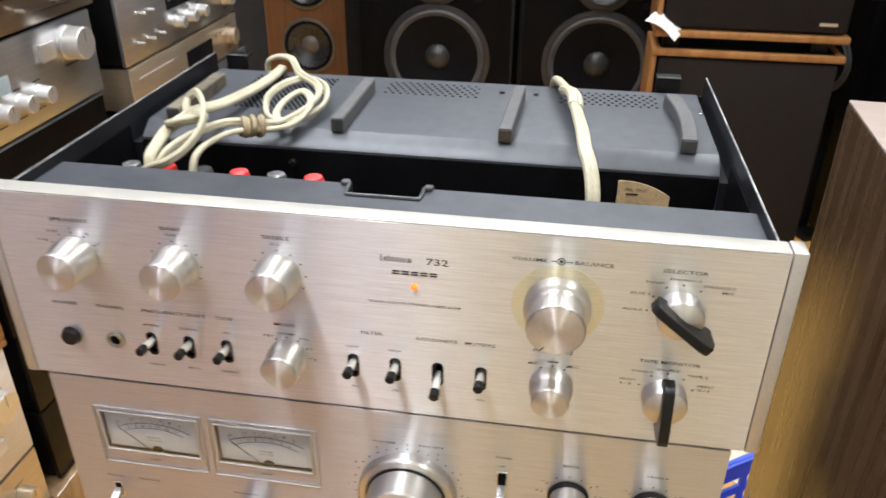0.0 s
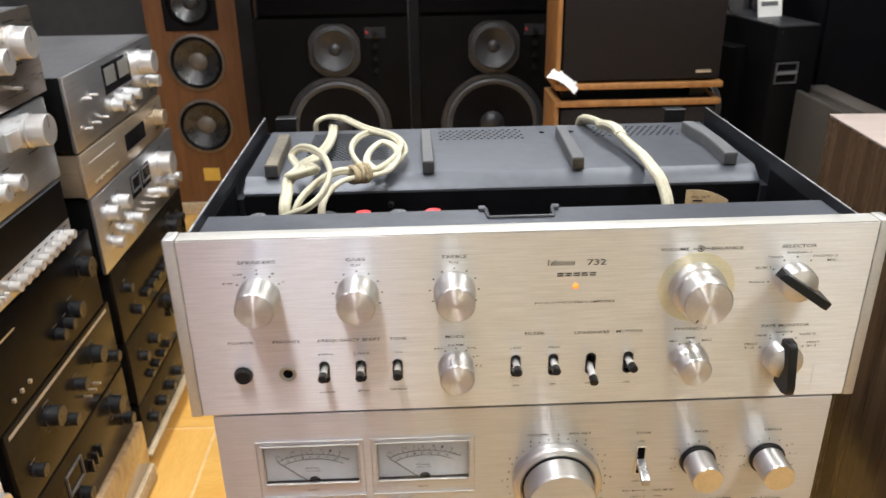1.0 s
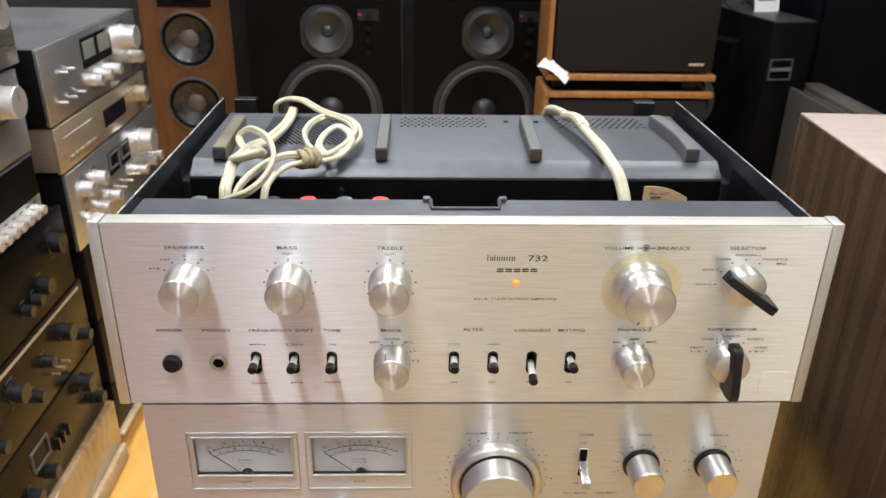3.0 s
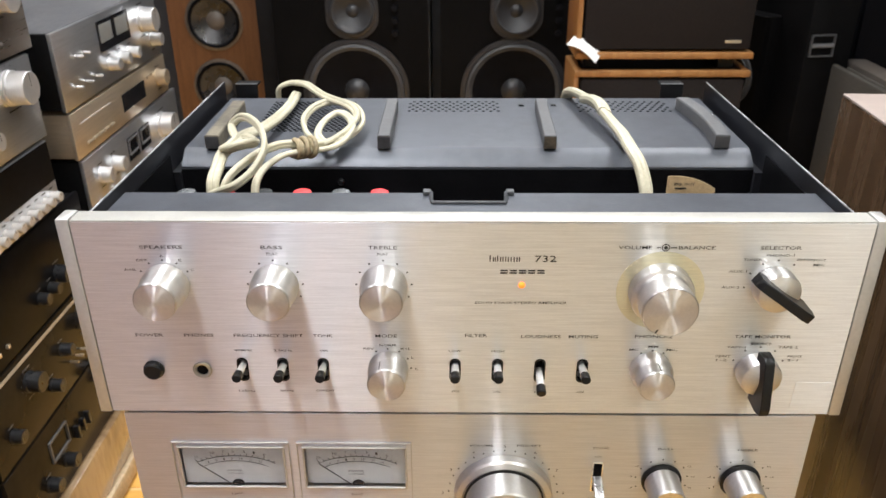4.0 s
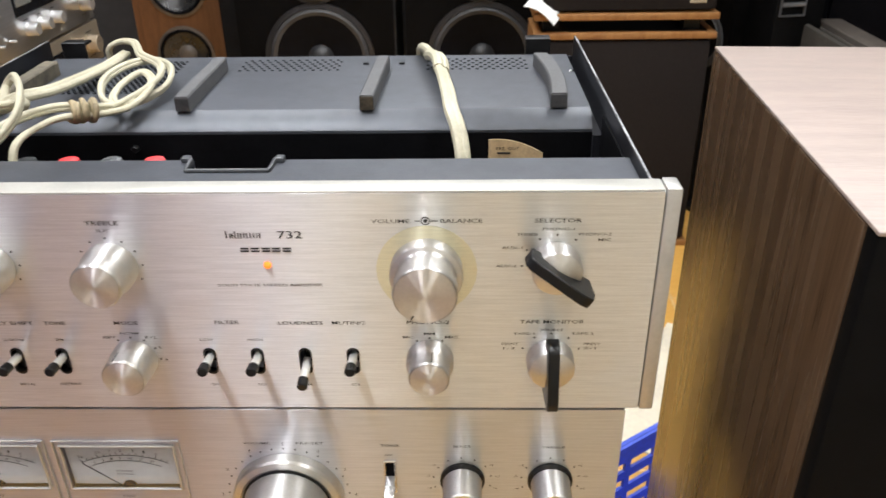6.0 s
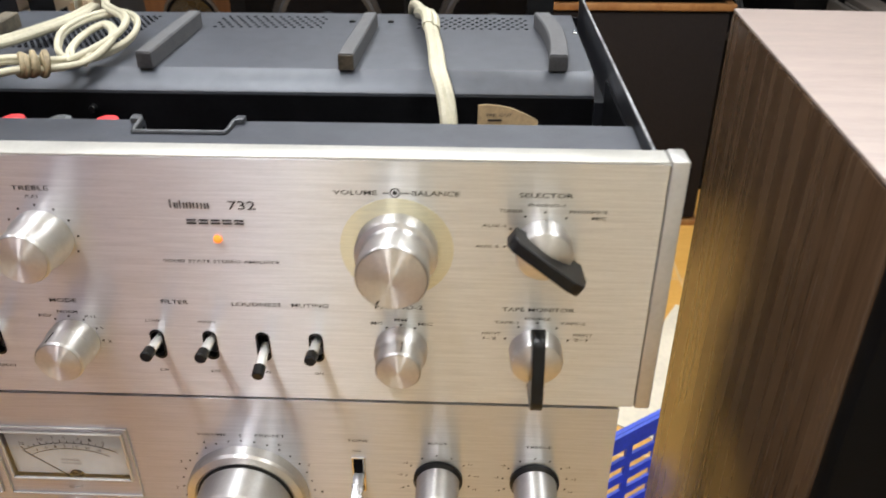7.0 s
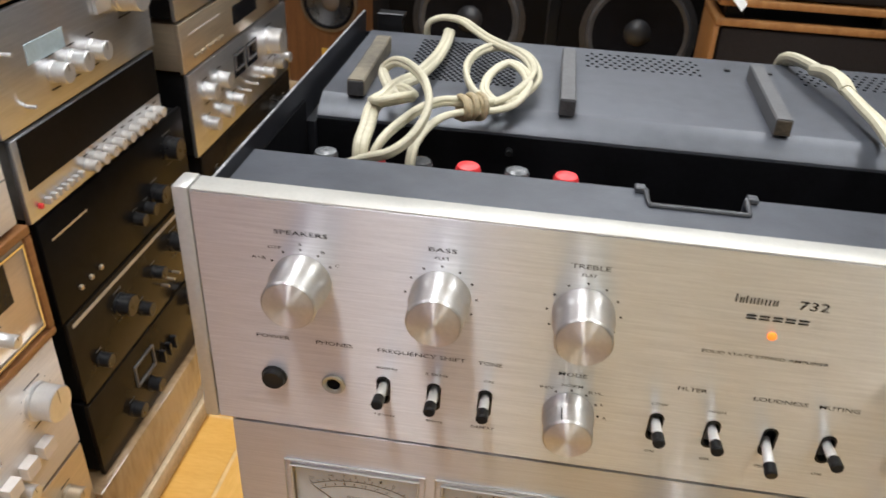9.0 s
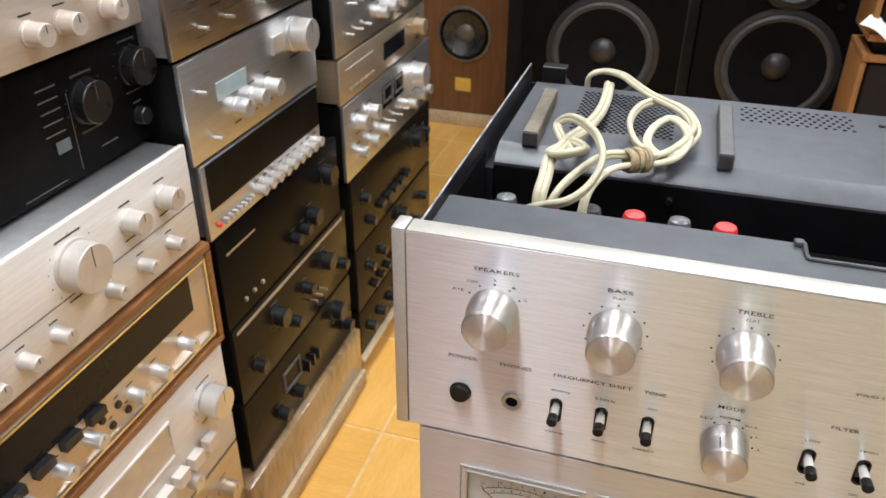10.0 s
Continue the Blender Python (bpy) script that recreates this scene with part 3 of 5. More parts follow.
for t, x, z, w in (("SPEAKERS", -0.170, 0.112, 0.0235), ("BASS", -0.109, 0.112, 0.012), ("TREBLE", -0.048, 0.112, 0.0160), ("POWER", -0.186, 0.055, 0.0160), ("PHONES", -0.157, 0.055, 0.0172), ("FREQUENCY SHIFT", -0.1165, 0.055, 0.0405), ("TONE", -0.085, 0.055, 0.0110), ("MODE", -0.048, 0.055, 0.0125), ("FILTER", 0.004, 0.0555, 0.0126), ("LOUDNESS", 0.0415, 0.055, 0.0228), ("MUTING", 0.066, 0.055, 0.0168), ("VOLUME", 0.090, 0.1125, 0.0183), ("BALANCE", 0.1235, 0.1125, 0.0198), ("PHONO-2", 0.1065, 0.0553, 0.0215), ("SELECTOR", 0.169, 0.1125, 0.0222), ("TAPE MONITOR", 0.169, 0.0555, 0.0322), ("SOLID STATE STEREO AMPLIFIER", 0.029, 0.0775, 0.0520)):
    words(t, x, PY, z, w, CAPS if len(t) < 20 else 0.0015, amp)
for t, x, z, w in (("OFF", -0.182, 0.104, 0.0062), ("A", -0.1705, 0.1067, 0.0018), ("B", -0.1605, 0.104, 0.0018), ("C", -0.1545, 0.098, 0.0018), ("A+B", -0.1895, 0.098, 0.0066), ("FLAT", -0.109, 0.108, 0.0060), ("FLAT", -0.048, 0.108, 0.0060), ("400Hz", -0.1325, 0.0447, 0.0105), ("2.5KHz", -0.109, 0.0447, 0.0108), ("ON", -0.085, 0.0447, 0.0042), ("125Hz", -0.1332, 0.0155, 0.0100), ("8KHz", -0.1092, 0.0158, 0.0080), ("DEFEAT", -0.0858, 0.0160, 0.0112), ("NORM", -0.0475, 0.0487, 0.0095), ("REV", -0.0585, 0.0462, 0.0062), ("R+L", -0.0368, 0.0462, 0.0060), ("L", -0.0330, 0.040, 0.0014), ("R", -0.0308, 0.032, 0.0016), ("LOW", -0.008, 0.0447, 0.0072), ("HIGH", 0.017, 0.0447, 0.0075), ("ON", -0.008, 0.0158, 0.0042), ("ON", 0.017, 0.0158, 0.0042), ("ON", 0.0415, 0.0158, 0.0042), ("ON", 0.067, 0.0158, 0.0042), ("MC", 0.0960, 0.0462, 0.0052), ("MM", 0.1070, 0.0483, 0.0056), ("MIC", 0.1182, 0.0462, 0.0066), ("PHONO-1", 0.1695, 0.1080, 0.0150), ("TUNER", 0.1548, 0.1052, 0.0100), ("PHONO-2", 0.1868, 0.1052, 0.0155), ("MIC", 0.1915, 0.1022, 0.0060), ("AUX-1", 0.1478, 0.098, 0.0098), ("AUX-2", 0.1452, 0.088, 0.0100), ("SOURCE", 0.169, 0.0506, 0.0118), ("TAPE-1", 0.1550, 0.0483, 0.0108), ("TAPE-2", 0.1848, 0.0483, 0.0112), ("PRINT", 0.1483, 0.0420, 0.0085), ("1-2", 0.1478, 0.0393, 0.0062), ("PRINT", 0.1900, 0.0420, 0.0085), ("2-1", 0.1890, 0.0393, 0.0062)):
    words(t, x, PY, z, w, 0.0015, amp)
words("732", 0.0415, PY, 0.1055, 0.0118, 0.0040, amp)
# the maker's marks, as plain strokes
bm = bmesh.new()
for x, h in ((0.0110, 0.0040), (0.0128, 0.0027), (0.0139, 0.0027), (0.0152, 0.0037), (0.0168, 0.0027), (0.0181, 0.0027), (0.0196, 0.0030), (0.0210, 0.0027), (0.0226, 0.0027), (0.0242, 0.0027), (0.0258, 0.0027), (0.0271, 0.0027)):
    box(bm, x - 0.00032, x + 0.00032, PY - 0.0001, PY, 0.1037, 0.1037 + h)
tagged(part("mark", bm, M_INK, amp, "row of thin dark upright strokes"), kind="stuff")
bm = bmesh.new()
for x in (0.0188, 0.0240, 0.0292, 0.0342, 0.0394):
    box(bm, x - 0.0020, x + 0.0020, PY - 0.0001, PY, 0.0977, 0.0985)
    box(bm, x - 0.0020, x + 0.0020, PY - 0.0001, PY, 0.0962, 0.0970)
tagged(part("mark", bm, M_INK, amp, "row of short black blocks"), kind="stuff")
bm = bmesh.new()
dots = []
for cx, angs in ((-0.1705, (-57, -30, 0, 30, 57)), (-0.109, (-118, -88, -58, -30, 0, 30, 58, 88, 118)), (-0.048, (-118, -88, -58, -30, 0, 30, 58, 88, 118))):
    dots += [(cx + 0.0155 * math.sin(radians(a)), KZ + 0.0155 * math.cos(radians(a))) for a in angs]
dots += [(-0.0475 + 0.0135 * math.sin(radians(a)), KL + 0.0135 * math.cos(radians(a))) for a in (-30, 0, 30, 60, 90)]
dots += [(0.107 + 0.0130 * math.sin(radians(a)), KL + 0.0130 * math.cos(radians(a))) for a in (-30, 0, 30)]
dots += [(0.169 + 0.0163 * math.sin(radians(a)), KZ + 0.0163 * math.cos(radians(a))) for a in (-92, -60, -30, 0, 33)]
dots += [(0.169 + 0.0158 * math.sin(radians(a)), KL + 0.0158 * math.cos(radians(a))) for a in (-65, -32, 0, 34, 66)]
for x, z in dots:
    lathe(bm, [(0.00055, 0.0), (0.00055, 0.00012), (0, 0.00012)], (x, PY + 0.0001, z), 10)
for r0, r1 in ((0.0022, 0.0017), (0.0010, 0.0)):
    lathe(bm, [(r0, 0.0), (r0, 0.00012), (r1, 0.00012)], (0.1065, PY + 0.0001, 0.1125), 20)
box(bm, 0.1015, 0.104, PY - 0.0001, PY, 0.1122, 0.1127)
box(bm, 0.1090, 0.1125, PY - 0.0001, PY, 0.1122, 0.1127)
tagged(part("scale_print", bm, M_INK, amp, "printed black scale dots"), kind="stuff")
for x in (-0.17, 0.17):
    for y in (0.05, 0.27):
        part("foot", B(x - 0.012, x + 0.012, y - 0.012, y + 0.012, -0.0035, 0.0042, bevel=0.001), M_BLACK, amp)

# ---- power cords lying on the open amplifier ----
CT = AZ + CZ          # top of the cover
cord = thing("power_cord", pose(-0.13, 0.2, CT), "cream twin power cord knotted and looped on the amplifier's cover", "cable")


def strand(parent, pts, r=0.0034, name="strand", m=None, label=""):
    o = parent.matrix_basis.translation
    return part(name, twin_tube(bmesh.new(), [(x - o.x, y - o.y, z - o.z) for x, y, z in pts], r * 0.58), m or M_CORD, parent, label)


strand(cord, [(-0.149, 0.300, CT + 0.0045), (-0.147, 0.260, CT + 0.006), (-0.1475, 0.218, CT + 0.009), (-0.152, 0.177, CT + 0.012), (-0.157, 0.145, 0.914), (-0.161, 0.128, 0.913), (-0.1655, 0.118, 0.910), (-0.1645, 0.100, 0.907), (-0.165, 0.086, 0.899), (-0.165, 0.088, 0.872)], r=0.0048, name="twin_end")
strand(cord, [(-0.154, 0.128, 0.912), (-0.163, 0.142, 0.916), (-0.1675, 0.155, 0.919), (-0.1590, 0.150, 0.926), (-0.147, 0.133, 0.929), (-0.137, 0.116, 0.927), (-0.1325, 0.100, 0.920), (-0.1370, 0.086, 0.911), (-0.147, 0.077, 0.904), (-0.162, 0.080, 0.897), (-0.174, 0.086, 0.888), (-0.178, 0.088, 0.872)], name="loop")
strand(cord, [(-0.163, 0.085, 0.876), (-0.156, 0.086, 0.902), (-0.1448, 0.109, 0.910), (-0.1335, 0.134, 0.910), (-0.121, 0.142, 0.909), (-0.109, 0.152, 0.905), (-0.096, 0.166, 0.9025), (-0.084, 0.180, 0.9045), (-0.0795, 0.200, 0.9075), (-0.088, 0.228, 0.9105), (-0.107, 0.243, 0.911), (-0.120, 0.228, 0.911), (-0.1245, 0.200, 0.909), (-0.118, 0.177, 0.904), (-0.106, 0.164, 0.902), (-0.094, 0.160, 0.9025)], name="loop")
strand(cord, [(-0.141, 0.090, 0.874), (-0.139, 0.098, 0.899), (-0.131, 0.120, 0.905), (-0.120, 0.132, 0.906), (-0.106, 0.145, 0.903), (-0.092, 0.158, 0.9035), (-0.0850, 0.174, 0.909), (-0.088, 0.192, 0.912), (-0.0985, 0.203, 0.9135), (-0.1085, 0.193, 0.909), (-0.1105, 0.177, 0.904), (-0.101, 0.163, 0.902), (-0.090, 0.164, 0.906)], name="loop")
strand(cord, [(-0.104, 0.158, 0.9035), (-0.095, 0.164, 0.9065), (-0.0865, 0.178, 0.910), (-0.0835, 0.196, 0.913), (-0.092, 0.220, 0.914), (-0.1147, 0.247, 0.914), (-0.128, 0.275, 0.912), (-0.1400, 0.298, 0.911), (-0.155, 0.310, 0.909), (-0.1660, 0.311, 0.904), (-0.168, 0.313, 0.893), (-0.167, 0.315, 0.870)], r=0.0036, name="loop")
for dy, dz in ((0.0, 0.0), (0.006, -0.003)):
    strand(cord, [(-0.1675, 0.126 + dy, 0.911 + dz), (-0.161, 0.112 + dy, 0.916 + dz), (-0.150, 0.113 + dy, 0.919 + dz), (-0.1455, 0.126 + dy, 0.916 + dz), (-0.154, 0.137 + dy, 0.915 + dz), (-0.164, 0.135 + dy, 0.911 + dz), (-0.1675, 0.126 + dy, 0.911 + dz)], name="knot")
turns = []
for i in range(41):
    a, w = radians(-130 + 27 * i), (i / 40 - 0.5) * 0.017
    turns.append((-0.1145 + 0.75 * w + 0.0066 * 0.66 * math.cos(a), 0.1415 + 0.66 * w - 0.0066 * 0.75 * math.cos(a), 0.9064 + 0.0056 * math.sin(a) - 0.10 * w))
strand(cord, turns, r=0.0031, name="knot", m=M_CORD_OLD, label="soiled knot")

cord2 = thing("power_cord", pose(0.1, 0.2, CT), "cream twin power cord hanging over the front of the cover", "cable")
strand(cord2, [(0.0925, 0.316, 0.880), (0.0920, 0.3065, 0.899), (0.0950, 0.290, 0.906), (0.1005, 0.266, 0.9085), (0.1065, 0.240, 0.909), (0.1095, 0.216, 0.909), (0.1125, 0.194, 0.9075), (0.1150, 0.172, 0.9065), (0.1172, 0.150, 0.903), (0.1205, 0.137, 0.898), (0.123, 0.129, 0.890), (0.1245, 0.122, 0.880), (0.125, 0.115, 0.862)], r=0.0057, name="strand")
strand(cord2, [(0.1010, 0.260, 0.908), (0.1055, 0.245, 0.9115), (0.1085, 0.230, 0.9115), (0.1095, 0.218, 0.909)], r=0.0070, name="knot")

# ---- the amplifier under it, with two meters ----
Z2, H2 = 0.612, 0.1722
amp2 = thing("meter_amplifier", pose(0, 0, Z2), "silver brushed-aluminium amplifier with two power meters, under another amplifier", "amplifier")
W2 = 0.2113
MET = [(-0.1815, -0.1165), (-0.1027, -0.0395)]
mz0, mz1 = 0.7265 - Z2, 0.7578 - Z2
part("front_panel", plate(bmesh.new(), (-W2, W2, 0.0, H2), [(a, b, mz0, mz1) for a, b in MET], 0.0, 0.006), M_PANEL2, amp2, "brushed silver front panel")
part("case", B(-W2 + 0.004, W2 - 0.004, 0.0062, 0.36, 0.004, H2 - 0.0018, bevel=0.002), M_DARKIN, amp2, "dark painted steel case")
M_DIAL = mat("pale_meter_dial", (0.56, 0.575, 0.59), 0.55, 0, 0.05, 30)
M_GLASS = glass("meter_glass")
for (a, b), word in zip(MET, ("LEFT", "RIGHT")):
    cx = (a + b) / 2
    fr = bmesh.new()
    for (p, q, r, s) in ((a - 0.0045, b + 0.0045, mz1 + 0.0040, mz1 + 0.0045), (a - 0.0045, b + 0.0045, mz0 - 0.0125, mz0 - 0.0120), (a - 0.0045, a - 0.0040, mz0 - 0.0125, mz1 + 0.0045), (b + 0.0040, b + 0.0045, mz0 - 0.0125, mz1 + 0.0045)):
        box(fr, p, q, -0.0012, 0.0, r, s, bevel=0.0002, seg=1)
    met = part("power_meter", fr, M_CAP, amp2, "framed analogue power meter")
    bz = bmesh.new()
    for (p, q, r, s) in ((a - 0.001, b + 0.001, mz1, mz1 + 0.0012), (a - 0.001, b + 0.001, mz0 - 0.0016, mz0), (a - 0.0014, a, mz0 - 0.0016, mz1 + 0.0012), (b, b + 0.0014, mz0 - 0.0016, mz1 + 0.0012)):
        box(bz, p, q, -0.0016, 0.0045, r, s, bevel=0.0004, seg=1)
    part("bezel", bz, M_CAP, met, "bright bezel")
    part("dial", B(a, b, 0.0026, 0.0036, mz0, mz1), M_DIAL, met, "pale grey dial")
    pv = (cx + 0.001, mz0 - 0.004)
    bm = bmesh.new()
    for rad, th, spread in ((0.0262, 0.0003, 40), (0.0222, 0.0003, 38)):
        for i in range(26):
            a0, a1 = radians(-spread + 2 * spread * i / 26), radians(-spread + 2 * spread * (i + 1) / 26)
            pts = [(pv[0] + 1.5 * rr * math.sin(t), pv[1] + rr * math.cos(t)) for rr, t in ((rad, a0), (rad, a1), (rad + th, a1), (rad + th, a0))]
            prism(bm, pts, 0.0022, 0.0024)
    for i in range(15):
        t = radians(-37 + 74 * i / 14)
        h = 0.0022 if i % 3 else 0.0035
        pts = [(pv[0] + 1.5 * rr * math.sin(t + dt), pv[1] + rr * math.cos(t + dt)) for rr, dt in ((0.0265, -0.005), (0.0265, 0.005), (0.0265 + h * 0.6, 0.005), (0.0265 + h * 0.6, -0.005))]
        prism(bm, pts, 0.0022, 0.0024)
    part("scale", bm, M_INK, met, "printed black scale")
    for txt, deg in (("20", -33), ("10", -18), ("7", -9), ("5", -1), ("3", 8), ("1", 16), ("0", 25)):
        words(txt, pv[0] + 1.5 * 0.0302 * math.sin(radians(deg)), 0.0021, pv[1] + 0.0302 * math.cos(radians(deg)), 0.0014 * len(txt), 0.0021, met)
    for txt, deg in ((".1", -30), (".5", -20), ("1", -11), ("3", -3), ("10", 6), ("30", 16), ("50", 26)):
        words(txt, pv[0] + 1.5 * 0.0243 * math.sin(radians(deg)), 0.0021, pv[1] + 0.0243 * math.cos(radians(deg)), 0.0012 * len(txt), 0.0017, met)
    words("POWER", cx, 0.0021, mz0 + 0.0105, 0.0095, 0.0016, met)
    words("WATTS/8Ω", cx, 0.0021, mz0 + 0.0080, 0.0105, 0.0011, met)
    t = radians(-38)
    n0, n1 = (pv[0], pv[1]), (pv[0] + 1.5 * 0.0262 * math.sin(t), pv[1] + 0.0262 * math.cos(t))
    d = Vector((n1[1] - n0[1], n0[0] - n1[0])).normalized() * 0.00025
    part("needle", prism(bmesh.new(), [(n0[0] - d.x, n0[1] - d.y), (n0[0] + d.x, n0[1] + d.y), (n1[0] + d.x, n1[1] + d.y), (n1[0] - d.x, n1[1] - d.y)], 0.0014, 0.0017), M_INK, met, "black needle")
    part("pivot_cap", L([(0.0042, 0), (0.0039, 0.0018), (0.0, 0.0022)], at=(pv[0], 0.0024, mz0 - 0.0010), seg=28), M_BLACK, met, "dark pivot cap")
    part("glass_pane", B(a + 0.0001, b - 0.0001, -0.0008, -0.0006, mz0 + 0.0001, mz1 - 0.0001), M_GLASS, met).visible_shadow = False
    words(word, cx, -0.0003, mz0 - 0.007, 0.0075, 0.0015, amp2)

vz = 0.7215 - Z2
ring = part("volume_ring", L([(0.0, 0.0003), (0.0315, 0.0003), (0.0315, 0.0060), (0.0305, 0.0074), (0.0268, 0.0080), (0.0258, 0.0072), (0.0, 0.0072)], seg=72), M_KNOB, amp2, "turned aluminium preset ring", at=(0.0232, 0, vz))
# shadow between ring and knob, made as a black ring
part("gap_shadow_ring", L([(0.0256, 0.0075), (0.0242, 0.0085)], seg=64), M_BLACK, ring, "black ring for the shadow in the gap")
vk = part("volume_knob", L([(0.0, 0.0073), (0.0243, 0.0076), (0.0243, 0.0255), (0.0233, 0.0265), (0.0, 0.0263)], seg=72), M_KNOB, amp2, "large turned aluminium volume knob", at=(0.0232, 0, vz))
part("face", L([(0.0232, 0.0267), (0.0, 0.0265)], seg=64), M_PANEL2, vk, "flat satin face")
M_FACE_WARM = mat("satin_gold_face", (0.80, 0.72, 0.56), 0.34, 1.0, 0.05, 50, rough_vary=0.04)
for x in (0.1235, 0.1733):
    c = part("tone_knob", L([(0.0, 0.0003), (0.0122, 0.0003), (0.0122, 0.0022), (0.0113, 0.0026), (0.0110, 0.0030), (0.0108, 0.0217), (0.0102, 0.0225), (0.0, 0.0224)], seg=44), M_KNOB, amp2, "turned aluminium tone knob", at=(x, 0, 0.7335 - Z2))
    part("collar", L([(0.0127, 0.0002), (0.0127, 0.0018), (0.0111, 0.0033)], seg=44), M_BLACK, c, "black collar")
    part("face", L([(0.0101, 0.0227), (0.0, 0.0225)], seg=44), M_FACE_WARM, c, "satin gold-toned face")


M_ROCKER = mat("grey_lever_metal", (0.46, 0.46, 0.465), 0.28, 0.85, 0.06, 60, rough_vary=0.05)


def rocker(x, z, h=0.0125, w=0.0062, out=0.010, sign=-1):
    r = part("rocker_switch", B(x - w / 2, x + w / 2, -0.0008, -0.0001, z - h / 2, z + h / 2, bevel=0.0003, seg=1), M_CHROME, amp2, "bright bezel with a flat metal lever")
    part("slot", B(x - w / 2 + 0.001, x + w / 2 - 0.001, -0.0011, -0.0009, z - h / 2 + 0.001, z + h / 2 - 0.001), M_HOLE, r, "dark slot")
    bm = box(bmesh.new(), x - w * 0.40, x + w * 0.40, -out, -0.0012, z - 0.0028, z + 0.0024, bevel=0.0006)
    for v in bm.verts:
        v.co.z += v.co.y * 0.35
    part("lever", bm, M_ROCKER, r, "satin metal lever")


rocker(0.0825, 0.7355 - Z2, 0.024, 0.0070, 0.0175)
for x in (0.083, 0.098):
    rocker(x, 0.688 - Z2)
rocker(0.181, 0.681 - Z2)
rocker(-0.182, 0.688 - Z2)
for x in (-0.044, -0.029):
    rocker(x, 0.686 - Z2)
for x in (0.123, 0.139, 0.155):
    part("push_button", L([(0.0, 0.0002), (0.0062, 0.0002), (0.0062, 0.0015), (0.0054, 0.0018), (0.0052, 0.0060), (0.0045, 0.0066), (0.0, 0.0063)], seg=28), M_KNOB, amp2, "round metal push button", at=(x, 0, 0.682 - Z2))
bk = part("balance_knob", L([(0.0, 0.0003), (0.0122, 0.0003), (0.0122, 0.002), (0.0110, 0.0028), (0.0110, 0.0185), (0.0, 0.0187)], seg=40), M_KNOB, amp2, "turned aluminium balance knob", at=(-0.088, 0, 0.677 - Z2))
for t, x, z, w in (("VOLUME", 0.0085, 0.7605, 0.0150), ("PRE-SET", 0.0385, 0.7605, 0.0155), ("TONE", 0.083, 0.7590, 0.0105), ("BASS", 0.1235, 0.7585, 0.0095), ("TREBLE", 0.1740, 0.7580, 0.0130), ("BALANCE", -0.0890, 0.6990, 0.0160), ("LOUDNESS", -0.0445, 0.7000, 0.0170), ("MODE", -0.0270, 0.6990, 0.0095), ("REC MODE", 0.0800, 0.7080, 0.0165), ("TAPE MON", 0.1010, 0.7080, 0.0160), ("INPUT SELECTOR", 0.1380, 0.6980, 0.0290), ("EQ SUBSONIC", 0.1790, 0.6970, 0.0220), ("POWER", -0.1820, 0.7000, 0.0125), ("PHONES", -0.1570, 0.7000, 0.0150)):
    words(t, x, -0.0003, z - Z2, w, 0.0016, amp2)
for t, x, z, w in (("ON", 0.0820, 0.7520, 0.0040), ("DEFEAT", 0.0820, 0.7170, 0.0085), ("TAPE 1-2", 0.0830, 0.7025, 0.0110), ("TAPE", 0.0980, 0.7025, 0.0060), ("PHONO", 0.1230, 0.6925, 0.0085), ("TUNER", 0.1390, 0.6925, 0.0085), ("AUX", 0.1550, 0.6925, 0.0055)):
    words(t, x, -0.0003, z - Z2, w, 0.0012, amp2)
bm = bmesh.new()
for cx, cz, r, angs in ((0.0232, vz, 0.0350, range(-110, 111, 11)), (0.1235, 0.7335 - Z2, 0.0165, range(-110, 111, 27)), (0.1733, 0.7335 - Z2, 0.0165, range(-110, 111, 27))):
    for a in angs:
        x, z = cx + r * math.sin(radians(a)), cz + r * math.cos(radians(a))
        box(bm, x - 0.0004, x + 0.0004, -0.0004, -0.0002, z - 0.0005, z + 0.0005)
tagged(part("scale_print", bm, M_INK, amp2, "printed black scale marks"), kind="stuff")
for n in range(1, 10):
    a = radians(30 * (n - 5))
    words(str(n), 0.0232 + 0.0388 * math.sin(a), -0.0003, vz + 0.0385 * math.cos(a), 0.0013, 0.0020, amp2)
for cx in (0.1235, 0.1733):
    for n, a in ((2, 55), (3, 82), (4, 110)):
        for s, sign in ((-1, "-"), (1, "+")):
            words(sign + str(n), cx + s * 0.0200 * math.sin(radians(a)), -0.0003, 0.7335 - Z2 + 0.0195 * math.cos(radians(a)), 0.0024, 0.0014, amp2)

M_STAND = mat("black_stand_board", (0.02, 0.019, 0.018), 0.5, 0, 0.2, 12)
st = thing("equipment_stand", pose(0, 0, 0), "black wooden equipment stand under the amplifiers", "stand")
part("top_board", B(-0.22, 0.22, 0.02, 0.38, 0.585, 0.612, bevel=0.003), M_STAND, st)
for x in (-0.2, 0.2):
    for y in (0.05, 0.35):
        part("leg", B(x - 0.02, x + 0.02, y - 0.02, y + 0.02, 0.0, 0.585, bevel=0.002), M_STAND, st)
part("shelf", B(-0.2, 0.2, 0.03, 0.37, 0.25, 0.27, bevel=0.002), M_STAND, st)

# ---- stacks of equipment along the west side ----
XF = -0.655
M_SILVER = mat("satin_silver_face", (0.60, 0.61, 0.63), 0.30, 0.85, 0.06, 12, 0.04, 60, (1, 1, 20), rough_vary=0.05, aniso=0.8, tangent="UV")
M_CHAMP = mat("champagne_face", (0.58, 0.49, 0.37), 0.34, 0.70, 0.06, 12, 0.04, 60, (1, 1, 20), rough_vary=0.05, aniso=0.7, tangent="UV")
